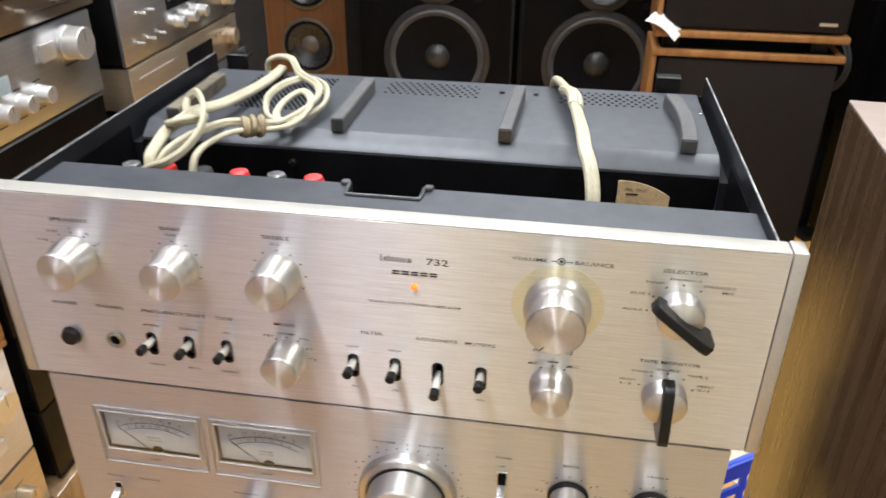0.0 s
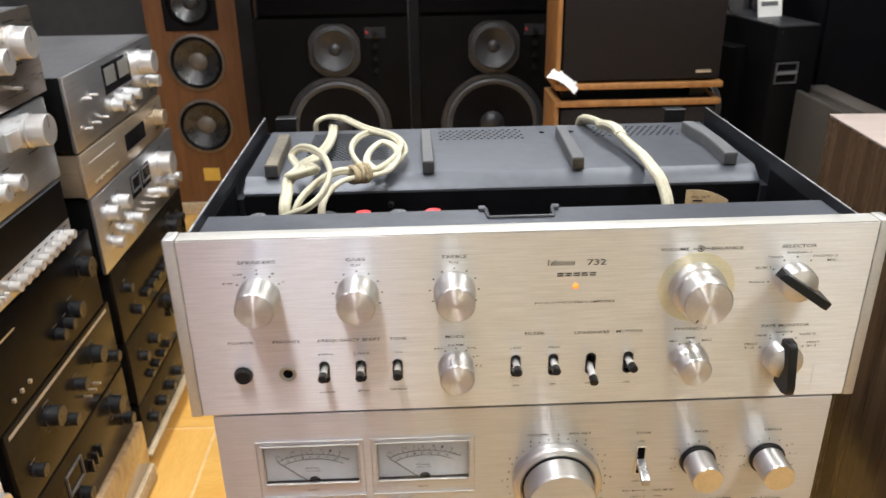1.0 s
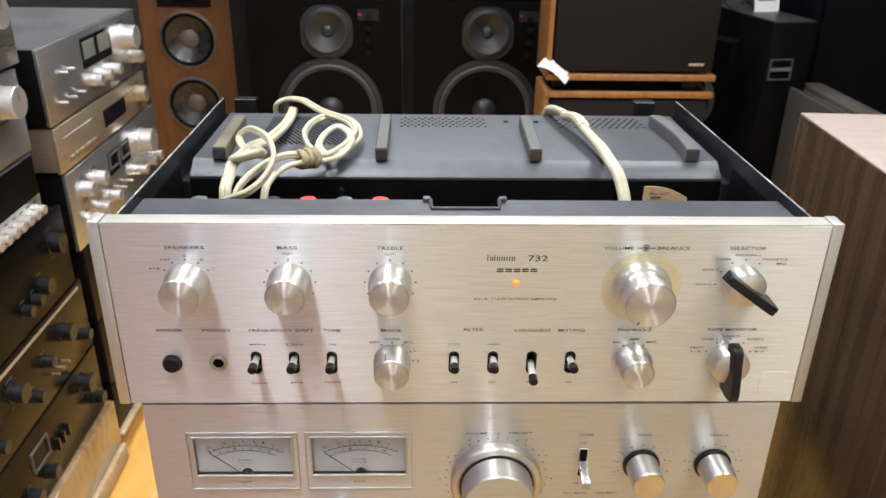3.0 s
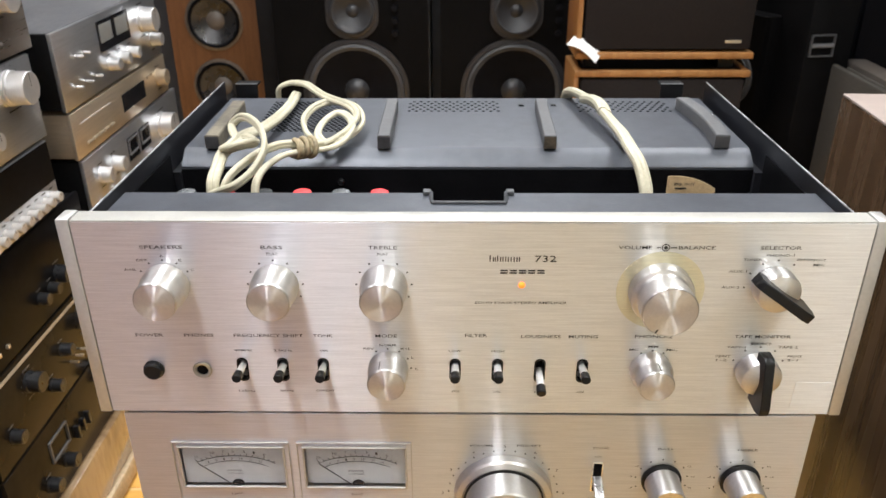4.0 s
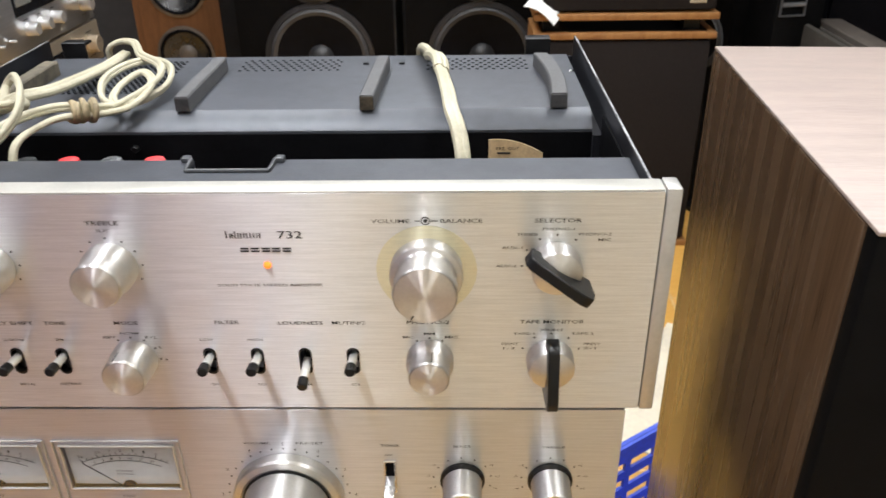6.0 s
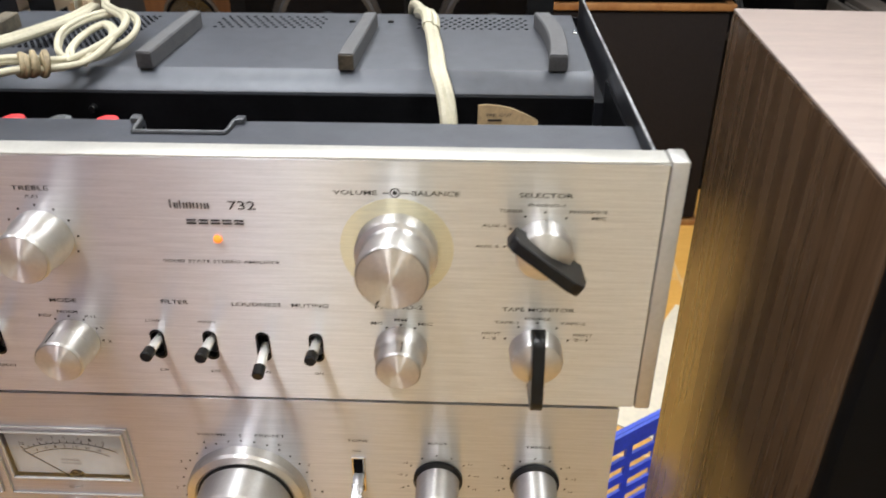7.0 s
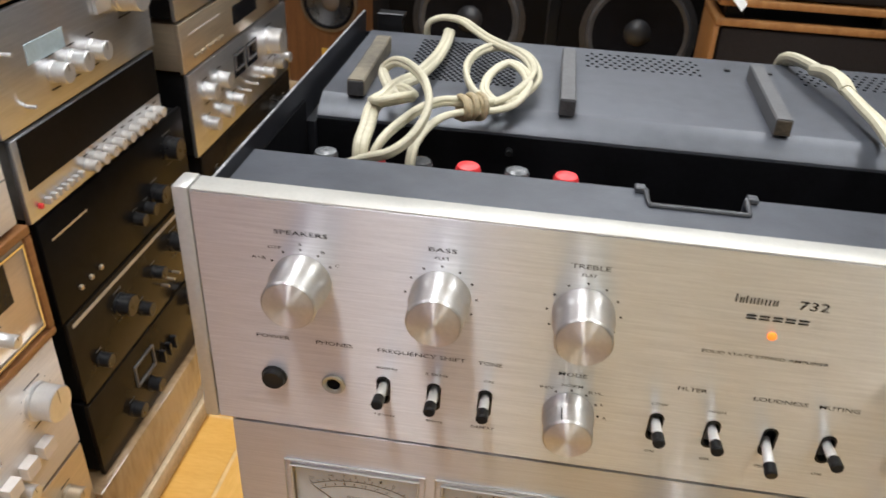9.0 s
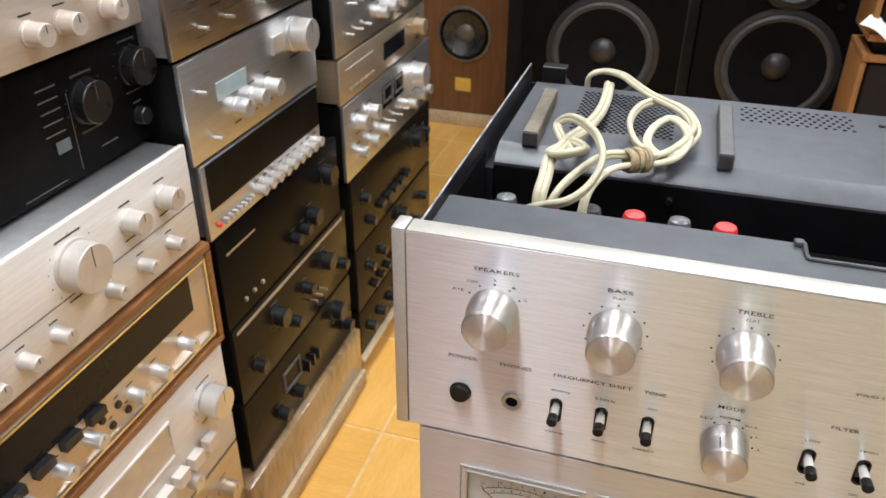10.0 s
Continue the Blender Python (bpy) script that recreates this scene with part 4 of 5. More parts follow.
M_CREAM = mat("pale_champagne_face", (0.78, 0.735, 0.70), 0.40, 0.12, 0.05, 12, 0.04, 60, (1, 1, 20), rough_vary=0.05)
M_BEIGE = mat("beige_champagne_face", (0.60, 0.53, 0.47), 0.38, 0.3, 0.05, 12, 0.04, 60, (1, 1, 20), rough_vary=0.05)
M_BRONZE = mat("dark_bronze_face", (0.019, 0.0145, 0.010), 0.22, 0.10, 0.12, 8, 0.03, 60, rough_vary=0.05, spec=0.12)
M_DARKFACE = mat("black_glossy_face", (0.006, 0.0057, 0.006), 0.34, 0.0, 0.2, 12, rough_vary=0.05, spec=0.07)
M_CASE_BLACK = mat("black_steel_case", (0.006, 0.006, 0.007), 0.5, 0, 0.2, 12, 0.1, 500, spec=0.15)
M_CASE_GREY = mat("grey_steel_case", (0.20, 0.20, 0.21), 0.42, 0.4, 0.12, 12, 0.1, 500)
M_WOOD = mat("walnut_case", (0.30, 0.135, 0.05), 0.40, 0, 0.2, 14, 0.1, 90, (1, 1, 9), second=(0.20, 0.08, 0.028))
M_WINDOW = mat("dark_display_window", (0.012, 0.012, 0.014), 0.08, 0, 0.1, 20, spec=0.2)
M_DIMDISP = mat("dim_grey_display", (0.13, 0.16, 0.18), 0.3, 0, 0.08, 20)
M_DISPLAY = mat("pale_blue_display", (0.42, 0.52, 0.56), 0.2, 0, 0.08, 20)
M_DIAL_FAR = mat("grey_far_dial", (0.19, 0.195, 0.19), 0.5, 0, 0.06, 30)
M_KBLACK = mat("black_knob", (0.014, 0.014, 0.015), 0.3, 0, 0.2, 60)


def shelf_unit(name, y0, y1, z0, z1, face, case, label, feats, depth=0.34, category="amplifier", xf=XF, turn=0.0, wood=False):
    """One piece of equipment whose front looks along +x. feats are placed by u, the distance from its near end, and w, the height above its foot."""
    t = thing(name, pose(xf, y0, z0, 0, 0, 90 + turn), label, category)
    W, h = y1 - y0, z1 - z0
    part("case", B(0.004, W - 0.004, 0.004, depth, 0.006, h - 0.002, bevel=0.002), case, t)
    part("front_panel", B(0.0, W, -0.004, 0.0035, 0.004, h - 0.001, bevel=0.0012), face, t)
    for u in (0.04, W - 0.04):
        for d in (0.04, depth - 0.04):
            part("foot", B(u - 0.014, u + 0.014, d - 0.014, d + 0.014, 0, 0.0062), M_BLACK, t)
    if wood:
        for a, b in ((-0.012, -0.0005), (W + 0.0005, W + 0.012)):
            part("wooden_cheek", B(a, b, -0.008, depth, 0.0, h, bevel=0.002), M_WOOD, t, "walnut side")
        part("wooden_top", B(-0.012, W + 0.012, -0.008, depth, h + 0.0005, h + 0.012, bevel=0.002), M_WOOD, t, "walnut top")
        part("wooden_base", B(-0.012, W + 0.012, -0.008, depth, -0.0115, -0.0005, bevel=0.002), M_WOOD, t, "walnut base")
    for f in feats:
        kind, u, w = f[0], f[1], f[2]
        if kind == "knob":
            r, d, m = f[3] * (0.8 if f[5] is M_KBLACK else 1), f[4] * (0.8 if f[5] is M_KBLACK else 1), f[5]
            k = part("knob", L([(0, 0), (r * 1.08, 0), (r * 1.08, d * 0.15), (r, d * 0.2), (r, d - 0.001), (r - 0.001, d), (0, d - 0.0003)], seg=28), m, t, at=(u, -0.004, w))
            if d > 0.012:
                part("pointer_line", B(-0.0005, 0.0005, -d - 0.0002, -d, 0.002, r - 0.001), M_INK if m is not M_KBLACK else M_GREYINK, k)
            dark = face in (M_BRONZE, M_DARKFACE)
            for dz in ((r + 0.007, -r - 0.008) if r > 0.012 else (r + 0.006,)):
                if 0.008 < w + dz < h - 0.008:
                    part("print_bar", B(u - r * 0.7, u + r * 0.7, -0.0044, -0.0041, w + dz - 0.0009, w + dz + 0.0009), M_GREYINK if dark else M_INK, t)
            if r > 0.015:
                ticks = bmesh.new()
                for a in range(-130, 131, 26):
                    x, z = u + r * 1.35 * math.sin(radians(a)), w + r * 1.35 * math.cos(radians(a))
                    box(ticks, x - 0.0006, x + 0.0006, -0.0044, -0.0041, z - 0.0006, z + 0.0006)
                tagged(part("scale_print", ticks, M_GREYINK if dark else M_INK, t), kind="stuff")
        elif kind == "window":
            part("display", B(u, f[3], -0.0052 if f[5] is not M_DIAL_FAR else -0.0060, -0.0041, w, f[4], bevel=0.0004, seg=1), f[5], t)
        elif kind == "frame":
            bm = bmesh.new()
            for p, q, r, s in ((u, f[3], w, w + 0.003), (u, f[3], f[4] - 0.003, f[4]), (u, u + 0.003, w + 0.003, f[4] - 0.003), (f[3] - 0.003, f[3], w + 0.003, f[4] - 0.003)):
                box(bm, p, q, -0.0075, -0.0041, r, s)
            part("trim_frame", bm, f[5], t)
        elif kind == "button":
            part("push_button", B(u - f[3] / 2, u + f[3] / 2, -0.004 - f[5], -0.0041, w - f[4] / 2, w + f[4] / 2, bevel=0.0006, seg=1), f[6], t)
        elif kind == "lever":
            k = part("toggle_lever", L([(0, 0), (0.0022, 0), (0.0026, 0.014), (0, 0.0145)], seg=12), f[3], t, at=(u, -0.004, w))
        elif kind == "bars":
            bm = bmesh.new()
            box(bm, u, f[3], -0.0044, -0.0041, w, w + f[4])
            part("print_bar", bm, f[5], t)
    return t


def row(kind, us, w, *rest):
    return [(kind, u, w, *rest) for u in us]


# brownish dark reflection on the metal is put into the base colour
M_WARMGREY = mat("reflection_warmed_grey_face", (0.33, 0.285, 0.245), 0.30, 0.85, 0.08, 12, 0.04, 60, (1, 1, 20), aniso=0.7, tangent="UV")
M_GREYINK = mat("grey_print", (0.11, 0.105, 0.10), 0.5, 0, 0.1, 60)
M_SMALLKNOB = mat("polished_small_knob", (0.72, 0.715, 0.71), 0.34, 0.7, 0.04, 60, rough_vary=0.05)
K = M_SMALLKNOB
M_PALEKNOB = mat("pale_satin_knob", (0.60, 0.57, 0.54), 0.36, 0.45, 0.05, 60, rough_vary=0.05)
# the floor's warm reflection is mixed into this tan
M_FLOOR_TINT = mat("floor_tinted_champagne_face", (0.60, 0.49, 0.37), 0.36, 0.5, 0.05, 12, 0.04, 60, (1, 1, 20), rough_vary=0.05)
# far stack
ia = shelf_unit("integrated_amplifier", 0.875, 1.345, 0.708, 0.842, M_SILVER, M_CASE_BLACK, "silver amplifier with twin meters, top of the far stack", [("window", 0.168, 0.066, 0.315, 0.121, M_WINDOW), ("window", 0.176, 0.082, 0.230, 0.114, M_DIAL_FAR), ("window", 0.249, 0.082, 0.305, 0.114, M_DIAL_FAR), ("knob", 0.385, 0.088, 0.024, 0.030, K), ("knob", 0.425, 0.040, 0.013, 0.022, K), *row("knob", (0.20, 0.25, 0.30), 0.040, 0.011, 0.020, K), *row("lever", (0.07, 0.10), 0.083, K), *row("lever", (0.05, 0.09, 0.13), 0.035, K)])
part("top_plate", B(0.004, 0.466, 0.004, 0.34, 0.1321, 0.1335, bevel=0.0005, seg=1), M_CASE_GREY, ia, "grey steel top plate")
shelf_unit("tuner", 0.880, 1.350, 0.622, 0.7075, M_CHAMP, M_CHAMP, "champagne tuner with a dark display window", [("window", 0.215, 0.026, 0.335, 0.060, M_WINDOW), ("knob", 0.42, 0.045, 0.017, 0.02, M_CHAMP), *row("button", (0.05, 0.075, 0.10, 0.125, 0.15), 0.022, 0.018, 0.006, 0.004, M_CHAMP), *row("button", (0.36, 0.385), 0.060, 0.016, 0.006, 0.004, M_CHAMP), ("bars", 0.03, 0.060, 0.16, 0.0025, M_CREAM)], category="tuner")
shelf_unit("meter_amplifier", 0.890, 1.385, 0.470, 0.6215, M_SILVER, M_CASE_BLACK, "silver amplifier with two dark meters", [("window", 0.19, 0.082, 0.245, 0.128, M_WINDOW), ("window", 0.255, 0.082, 0.31, 0.128, M_WINDOW), ("frame", 0.193, 0.094, 0.242, 0.125, M_CASE_GREY), ("frame", 0.258, 0.094, 0.307, 0.125, M_CASE_GREY), *row("knob", (0.06, 0.12), 0.105, 0.014, 0.022, K), *row("knob", (0.06, 0.12, 0.18), 0.045, 0.012, 0.020, K), ("knob", 0.385, 0.098, 0.026, 0.030, K), *row("knob", (0.35, 0.41, 0.455), 0.042, 0.011, 0.02, K), *row("lever", (0.23, 0.27, 0.31), 0.045, K)])
shelf_unit("bronze_amplifier", 0.905, 1.385, 0.315, 0.4695, M_BRONZE, M_CASE_BLACK, "dark bronze amplifier with black knobs", [("knob", 0.36, 0.105, 0.026, 0.03, M_KBLACK), *row("knob", (0.05, 0.43), 0.10, 0.012, 0.02, M_KBLACK), *row("button", (0.14, 0.18, 0.22, 0.26, 0.30), 0.045, 0.026, 0.012, 0.012, M_KBLACK), ("knob", 0.08, 0.035, 0.013, 0.02, M_KBLACK)])
shelf_unit("bronze_amplifier", 0.910, 1.385, 0.165, 0.3145, M_BRONZE, M_CASE_BLACK, "dark bronze amplifier with black knobs and buttons", [("knob", 0.25, 0.115, 0.020, 0.028, M_KBLACK), ("knob", 0.33, 0.055, 0.018, 0.026, M_KBLACK), *row("knob", (0.06, 0.13, 0.41), 0.085, 0.013, 0.02, M_KBLACK), *row("button", (0.08, 0.12, 0.16, 0.20), 0.030, 0.020, 0.010, 0.012, M_KBLACK), *row("button", (0.25, 0.27, 0.29, 0.31), 0.085, 0.006, 0.02, 0.008, M_KBLACK)])
shelf_unit("bronze_tuner", 0.910, 1.385, 0.055, 0.1645, M_BRONZE, M_CASE_BLACK, "dark bronze unit with black knobs", [*row("knob", (0.05, 0.11, 0.17, 0.23), 0.05, 0.014, 0.022, M_KBLACK), ("knob", 0.36, 0.055, 0.022, 0.026, M_KBLACK)], category="tuner")
# middle stack
shelf_unit("control_amplifier", 0.43, 0.815, 0.8305, 0.965, M_WARMGREY, M_CASE_GREY, "amplifier with metal knobs, face browned for its reflection", [*row("knob", (0.10, 0.17, 0.24), 0.075, 0.018, 0.025, K), ("knob", 0.31, 0.09, 0.023, 0.028, K), *row("lever", (0.06, 0.12, 0.2, 0.28), 0.030, K)])
# the last button is a bright block for the volume knob's reflection
shelf_unit("compact_amplifier", 0.437, 0.797, 0.696, 0.8295, M_SILVER, M_CASE_BLACK, "silver amplifier with a small pale display", [("window", 0.070, 0.066, 0.145, 0.090, M_DISPLAY), ("knob", 0.290, 0.098, 0.024, 0.032, K), *row("knob", (0.112, 0.156, 0.200), 0.046, 0.0125, 0.022, K), ("lever", 0.030, 0.092, K), ("lever", 0.050, 0.026, K), ("button", 0.235, 0.098, 0.034, 0.026, 0.006, K)])
shelf_unit("silver_tuner", 0.447, 0.790, 0.585, 0.6955, M_SILVER, M_CASE_GREY, "tuner with dark glass upper half and white button row", [("window", 0.010, 0.044, 0.3405, 0.1085, M_DARKFACE), ("bars", 0.022, 0.054, 0.075, 0.003, M_GREYINK), *row("knob", tuple(0.13 + 0.024 * i for i in range(9)), 0.022, 0.0080, 0.015, M_PALEKNOB), *row("button", tuple(0.035 + 0.012 * i for i in range(7)), 0.020, 0.006, 0.009, 0.008, M_PALEKNOB), ("button", 0.02, 0.020, 0.005, 0.006, 0.006, M_RED)], category="tuner")
shelf_unit("black_amplifier", 0.455, 0.850, 0.433, 0.5845, M_DARKFACE, M_CASE_BLACK, "black glossy amplifier with black knobs", [("knob", 0.335, 0.105, 0.022, 0.028, M_KBLACK), ("knob", 0.275, 0.055, 0.018, 0.024, M_KBLACK), *row("knob", (0.21, 0.245), 0.045, 0.012, 0.02, M_KBLACK), ("bars", 0.02, 0.118, 0.10, 0.003, M_SILVER), *row("button", (0.05, 0.075, 0.10), 0.03, 0.006, 0.006, 0.005, M_CHAMP)])
shelf_unit("bronze_amplifier", 0.462, 0.868, 0.290, 0.4325, M_BRONZE, M_CASE_BLACK, "dark bronze amplifier with ringed black knobs", [*row("knob", (0.12, 0.30), 0.092, 0.020, 0.028, M_KBLACK), ("knob", 0.225, 0.080, 0.013, 0.024, M_KBLACK), *row("knob", (0.05, 0.175, 0.37), 0.045, 0.013, 0.022, M_KBLACK), *row("lever", (0.24, 0.26, 0.28), 0.045, M_CHAMP), ("bars", 0.01, 0.128, 0.39, 0.006, M_CAP)])
shelf_unit("bronze_amplifier", 0.462, 0.870, 0.150, 0.2895, M_BRONZE, M_CASE_BLACK, "dark bronze amplifier with black knobs and switches", [("knob", 0.33, 0.105, 0.022, 0.028, M_KBLACK), *row("knob", (0.10, 0.16, 0.37), 0.045, 0.015, 0.024, M_KBLACK), *row("button", (0.20, 0.22, 0.24), 0.07, 0.006, 0.024, 0.01, M_KBLACK), ("frame", 0.12, 0.07, 0.18, 0.11, M_GREYINK)])
# near stack
shelf_unit("champagne_amplifier", -0.06, 0.435, 0.8735, 1.023, M_BEIGE, M_CHAMP, "pale champagne amplifier with round knobs", [("knob", 0.17, 0.105, 0.036, 0.026, M_BEIGE), *row("knob", (0.328, 0.373, 0.438), 0.032, 0.0115, 0.022, M_BEIGE), *row("knob", (0.33, 0.41), 0.115, 0.0125, 0.02, M_BEIGE), ("knob", 0.40, 0.052, 0.004, 0.006, M_BEIGE)], xf=-0.69)
shelf_unit("black_amplifier", -0.02, 0.450, 0.7375, 0.873, M_DARKFACE, M_CASE_BLACK, "black amplifier with a stepped indicator column", [*[("bars", 0.286, w, 0.314, 0.0016, M_GREYINK) for w in (0.109, 0.097, 0.085, 0.073, 0.061)], ("window", 0.296, 0.040, 0.316, 0.053, M_DIMDISP), ("knob", 0.352, 0.080, 0.029, 0.020, M_KBLACK), ("knob", 0.432, 0.096, 0.027, 0.026, M_KBLACK), ("knob", 0.432, 0.036, 0.013, 0.014, M_KBLACK), ("bars", 0.02, 0.112, 0.13, 0.003, M_GREYINK), ("bars", 0.36, 0.024, 0.388, 0.0016, M_GREYINK), ("bars", 0.325, 0.012, 0.3258, 0.085, M_CASE_GREY), ("bars", 0.24, 0.010, 0.30, 0.0012, M_GREYINK)], xf=-0.70)
shelf_unit("silver_amplifier", -0.03, 0.425, 0.600, 0.7375, M_CREAM, M_SILVER, "pale silver amplifier with a large volume knob and a lower flap", [("knob", 0.245, 0.089, 0.0265, 0.026, M_PALEKNOB), *row("knob", (0.332, 0.395), 0.095, 0.0135, 0.024, M_PALEKNOB), *row("knob", (0.112, 0.155, 0.200, 0.284, 0.340, 0.395), 0.034, 0.0085, 0.020, M_PALEKNOB), ("bars", 0.0, 0.060, 0.455, 0.0016, M_CASE_GREY), *row("button", (0.06, 0.10), 0.1, 0.02, 0.012, 0.006, M_CREAM)])
shelf_unit("wooden_receiver", -0.02, 0.425, 0.452, 0.5845, M_FLOOR_TINT, M_CASE_BLACK, "receiver in a walnut case with a dark tuning window", [("window", 0.012, 0.070, 0.405, 0.122, M_WINDOW), ("frame", 0.004, 0.010, 0.441, 0.128, M_CHROME), ("bars", 0.30, 0.085, 0.37, 0.003, M_CASE_GREY), *row("knob", (0.095, 0.143, 0.191, 0.267, 0.313, 0.370), 0.042, 0.0085, 0.022, K), *row("knob", (0.215, 0.243), 0.046, 0.006, 0.004, M_KBLACK), *row("knob", (0.228, 0.256), 0.028, 0.006, 0.004, M_KBLACK), *row("button", (0.085, 0.125, 0.165, 0.205), 0.064, 0.026, 0.012, 0.010, M_KBLACK)], category="receiver", wood=True)
shelf_unit("white_tape_deck", -0.02, 0.430, 0.255, 0.4395, M_CREAM, M_CASE_GREY, "pale tape deck with square keys and a metal knob", [("knob", 0.395, 0.125, 0.023, 0.032, K), *row("button", (0.24, 0.275, 0.31, 0.345, 0.38), 0.062, 0.024, 0.020, 0.014, M_CREAM), *row("knob", (0.28, 0.33), 0.035, 0.011, 0.02, K), ("window", 0.02, 0.10, 0.31, 0.150, M_PALEKNOB), ("frame", 0.016, 0.096, 0.315, 0.155, M_CREAM)], category="tape deck")
shelf_unit("champagne_amplifier", -0.02, 0.430, 0.095, 0.2545, M_CHAMP, M_CASE_BLACK, "champagne amplifier at the foot of the stack", [*row("knob", (0.30, 0.35, 0.40), 0.110, 0.014, 0.024, M_CHAMP), ("knob", 0.20, 0.09, 0.028, 0.03, M_CHAMP)])

M_PLASTIC = mat("clear_wrap", (0.40, 0.27, 0.15), 0.16, 0, 0.15, 9, 0.8, 24, (1, 1, 0.25), second=(0.20, 0.12, 0.06), coat=0.6)
M_BOARD = mat("pale_base_board", (0.55, 0.42, 0.26), 0.6, 0, 0.15, 12)
for nm, ya, yb, z1, m, lab in (("trolley", 0.43, 0.885, 0.150, M_PLASTIC, "low wooden trolley wrapped in clear plastic film"), ("trolley", 0.90, 1.40, 0.055, M_BOARD, "low wooden trolley on casters"), ("trolley", -0.06, 0.425, 0.095, M_BOARD, "low wooden trolley on casters")):
    t = thing(nm, pose(XF - 0.17, (ya + yb) / 2, 0), lab, "trolley", "trolleys under the stacks")
    d = (yb - ya) / 2
    part("deck", B(-0.18, 0.185, -d, d, 0.045, z1, bevel=0.004), m, t)
    if m is M_PLASTIC:
        part("kick_board", B(0.168, 0.193, -d, d, 0.006, 0.0445, bevel=0.003), M_BOARD, t, "pale board along the foot")
    for cx in (-0.14, 0.13):
        for cy in (-d + 0.03, d - 0.03):
            c = part("caster", L([(0, -0.011), (0.014, -0.011), (0.0215, -0.008), (0.0215, 0.008), (0.014, 0.011), (0, 0.011)], seg=20), M_WHITE, t, "pale plastic caster wheel", at=(cx, cy, 0.0218))

# ---- loudspeakers along the north wall ----
M_CONE = mat("dark_paper_cone", (0.0055, 0.0053, 0.0065), 0.6, 0, 0.15, 30, 0.2, 200, spec=0.08)
M_CONE_GREY = mat("grey_cone", (0.030, 0.030, 0.032), 0.5, 0, 0.12, 30)
M_SURR = mat("grey_surround", (0.055, 0.055, 0.058), 0.55, 0, 0.15, 30)
M_DUST = mat("dust_cap", (0.03, 0.03, 0.032), 0.4, 0, 0.15, 30)
M_GOLDC = mat("pale_dust_cap", (0.13, 0.105, 0.085), 0.5, 0, 0.1, 30)
M_SPK = mat("black_baffle", (0.0030, 0.0028, 0.0030), 0.55, 0, 0.2, 8, 0.1, 200, spec=0.08)
M_SPKTOP = mat("dark_grey_panel", (0.0024, 0.0025, 0.0038), 0.6, 0, 0.15, 8, 0.1, 200, spec=0.06)
M_TOWER = mat("reddish_walnut_veneer", (0.165, 0.072, 0.027), 0.42, 0, 0.2, 6, 0.08, 90, (9, 9, 1), second=(0.105, 0.042, 0.016))
M_CLOTH = mat("dark_brown_cloth", (0.019, 0.0155, 0.0145), 0.95, 0, 0.12, 300, 0.4, 900, spec=0.1)
M_OAK = mat("oak_trim", (0.34, 0.165, 0.055), 0.45, 0, 0.2, 9, 0.1, 90, (6, 6, 1), second=(0.24, 0.105, 0.032))
M_PAPER = mat("white_paper", (0.82, 0.82, 0.80), 0.7, 0, 0.03, 20)


M_CONE_GLOSS = mat("coated_glossy_cone", (0.022, 0.021, 0.021), 0.28, 0, 0.15, 30, 0.1, 200, spec=0.7)


M_RIM = mat("dull_bronze_rim", (0.20, 0.17, 0.14), 0.4, 0.7, 0.1, 40)


def driver(parent, x, z, r, surround, cone, cap, y=0.0, capr=0.3, rim=None):
    d = part("driver", L([(r * 1.10, 0.0), (r * 1.10, 0.006), (r * 1.0, 0.008), (r * 0.985, 0.004)], seg=44), rim or M_SURR, parent, "driver with a rubber surround", at=(x, y, z))
    part("surround", L([(r * 0.985, 0.0045), (r * 0.93, 0.0095), (r * 0.86, 0.004)], seg=44), surround, d)
    part("cone", L([(r * 0.865, 0.0042), (r * 0.55, -0.009), (r * capr * 0.95, -0.0165)], seg=44), cone, d)
    c = 0.0165
    part("dust_cap", L([(r * capr, -c), (r * capr * 0.8, -c + r * 0.08), (r * capr * 0.4, -c + r * 0.13), (0, -c + r * 0.145)], seg=28), cap, d)


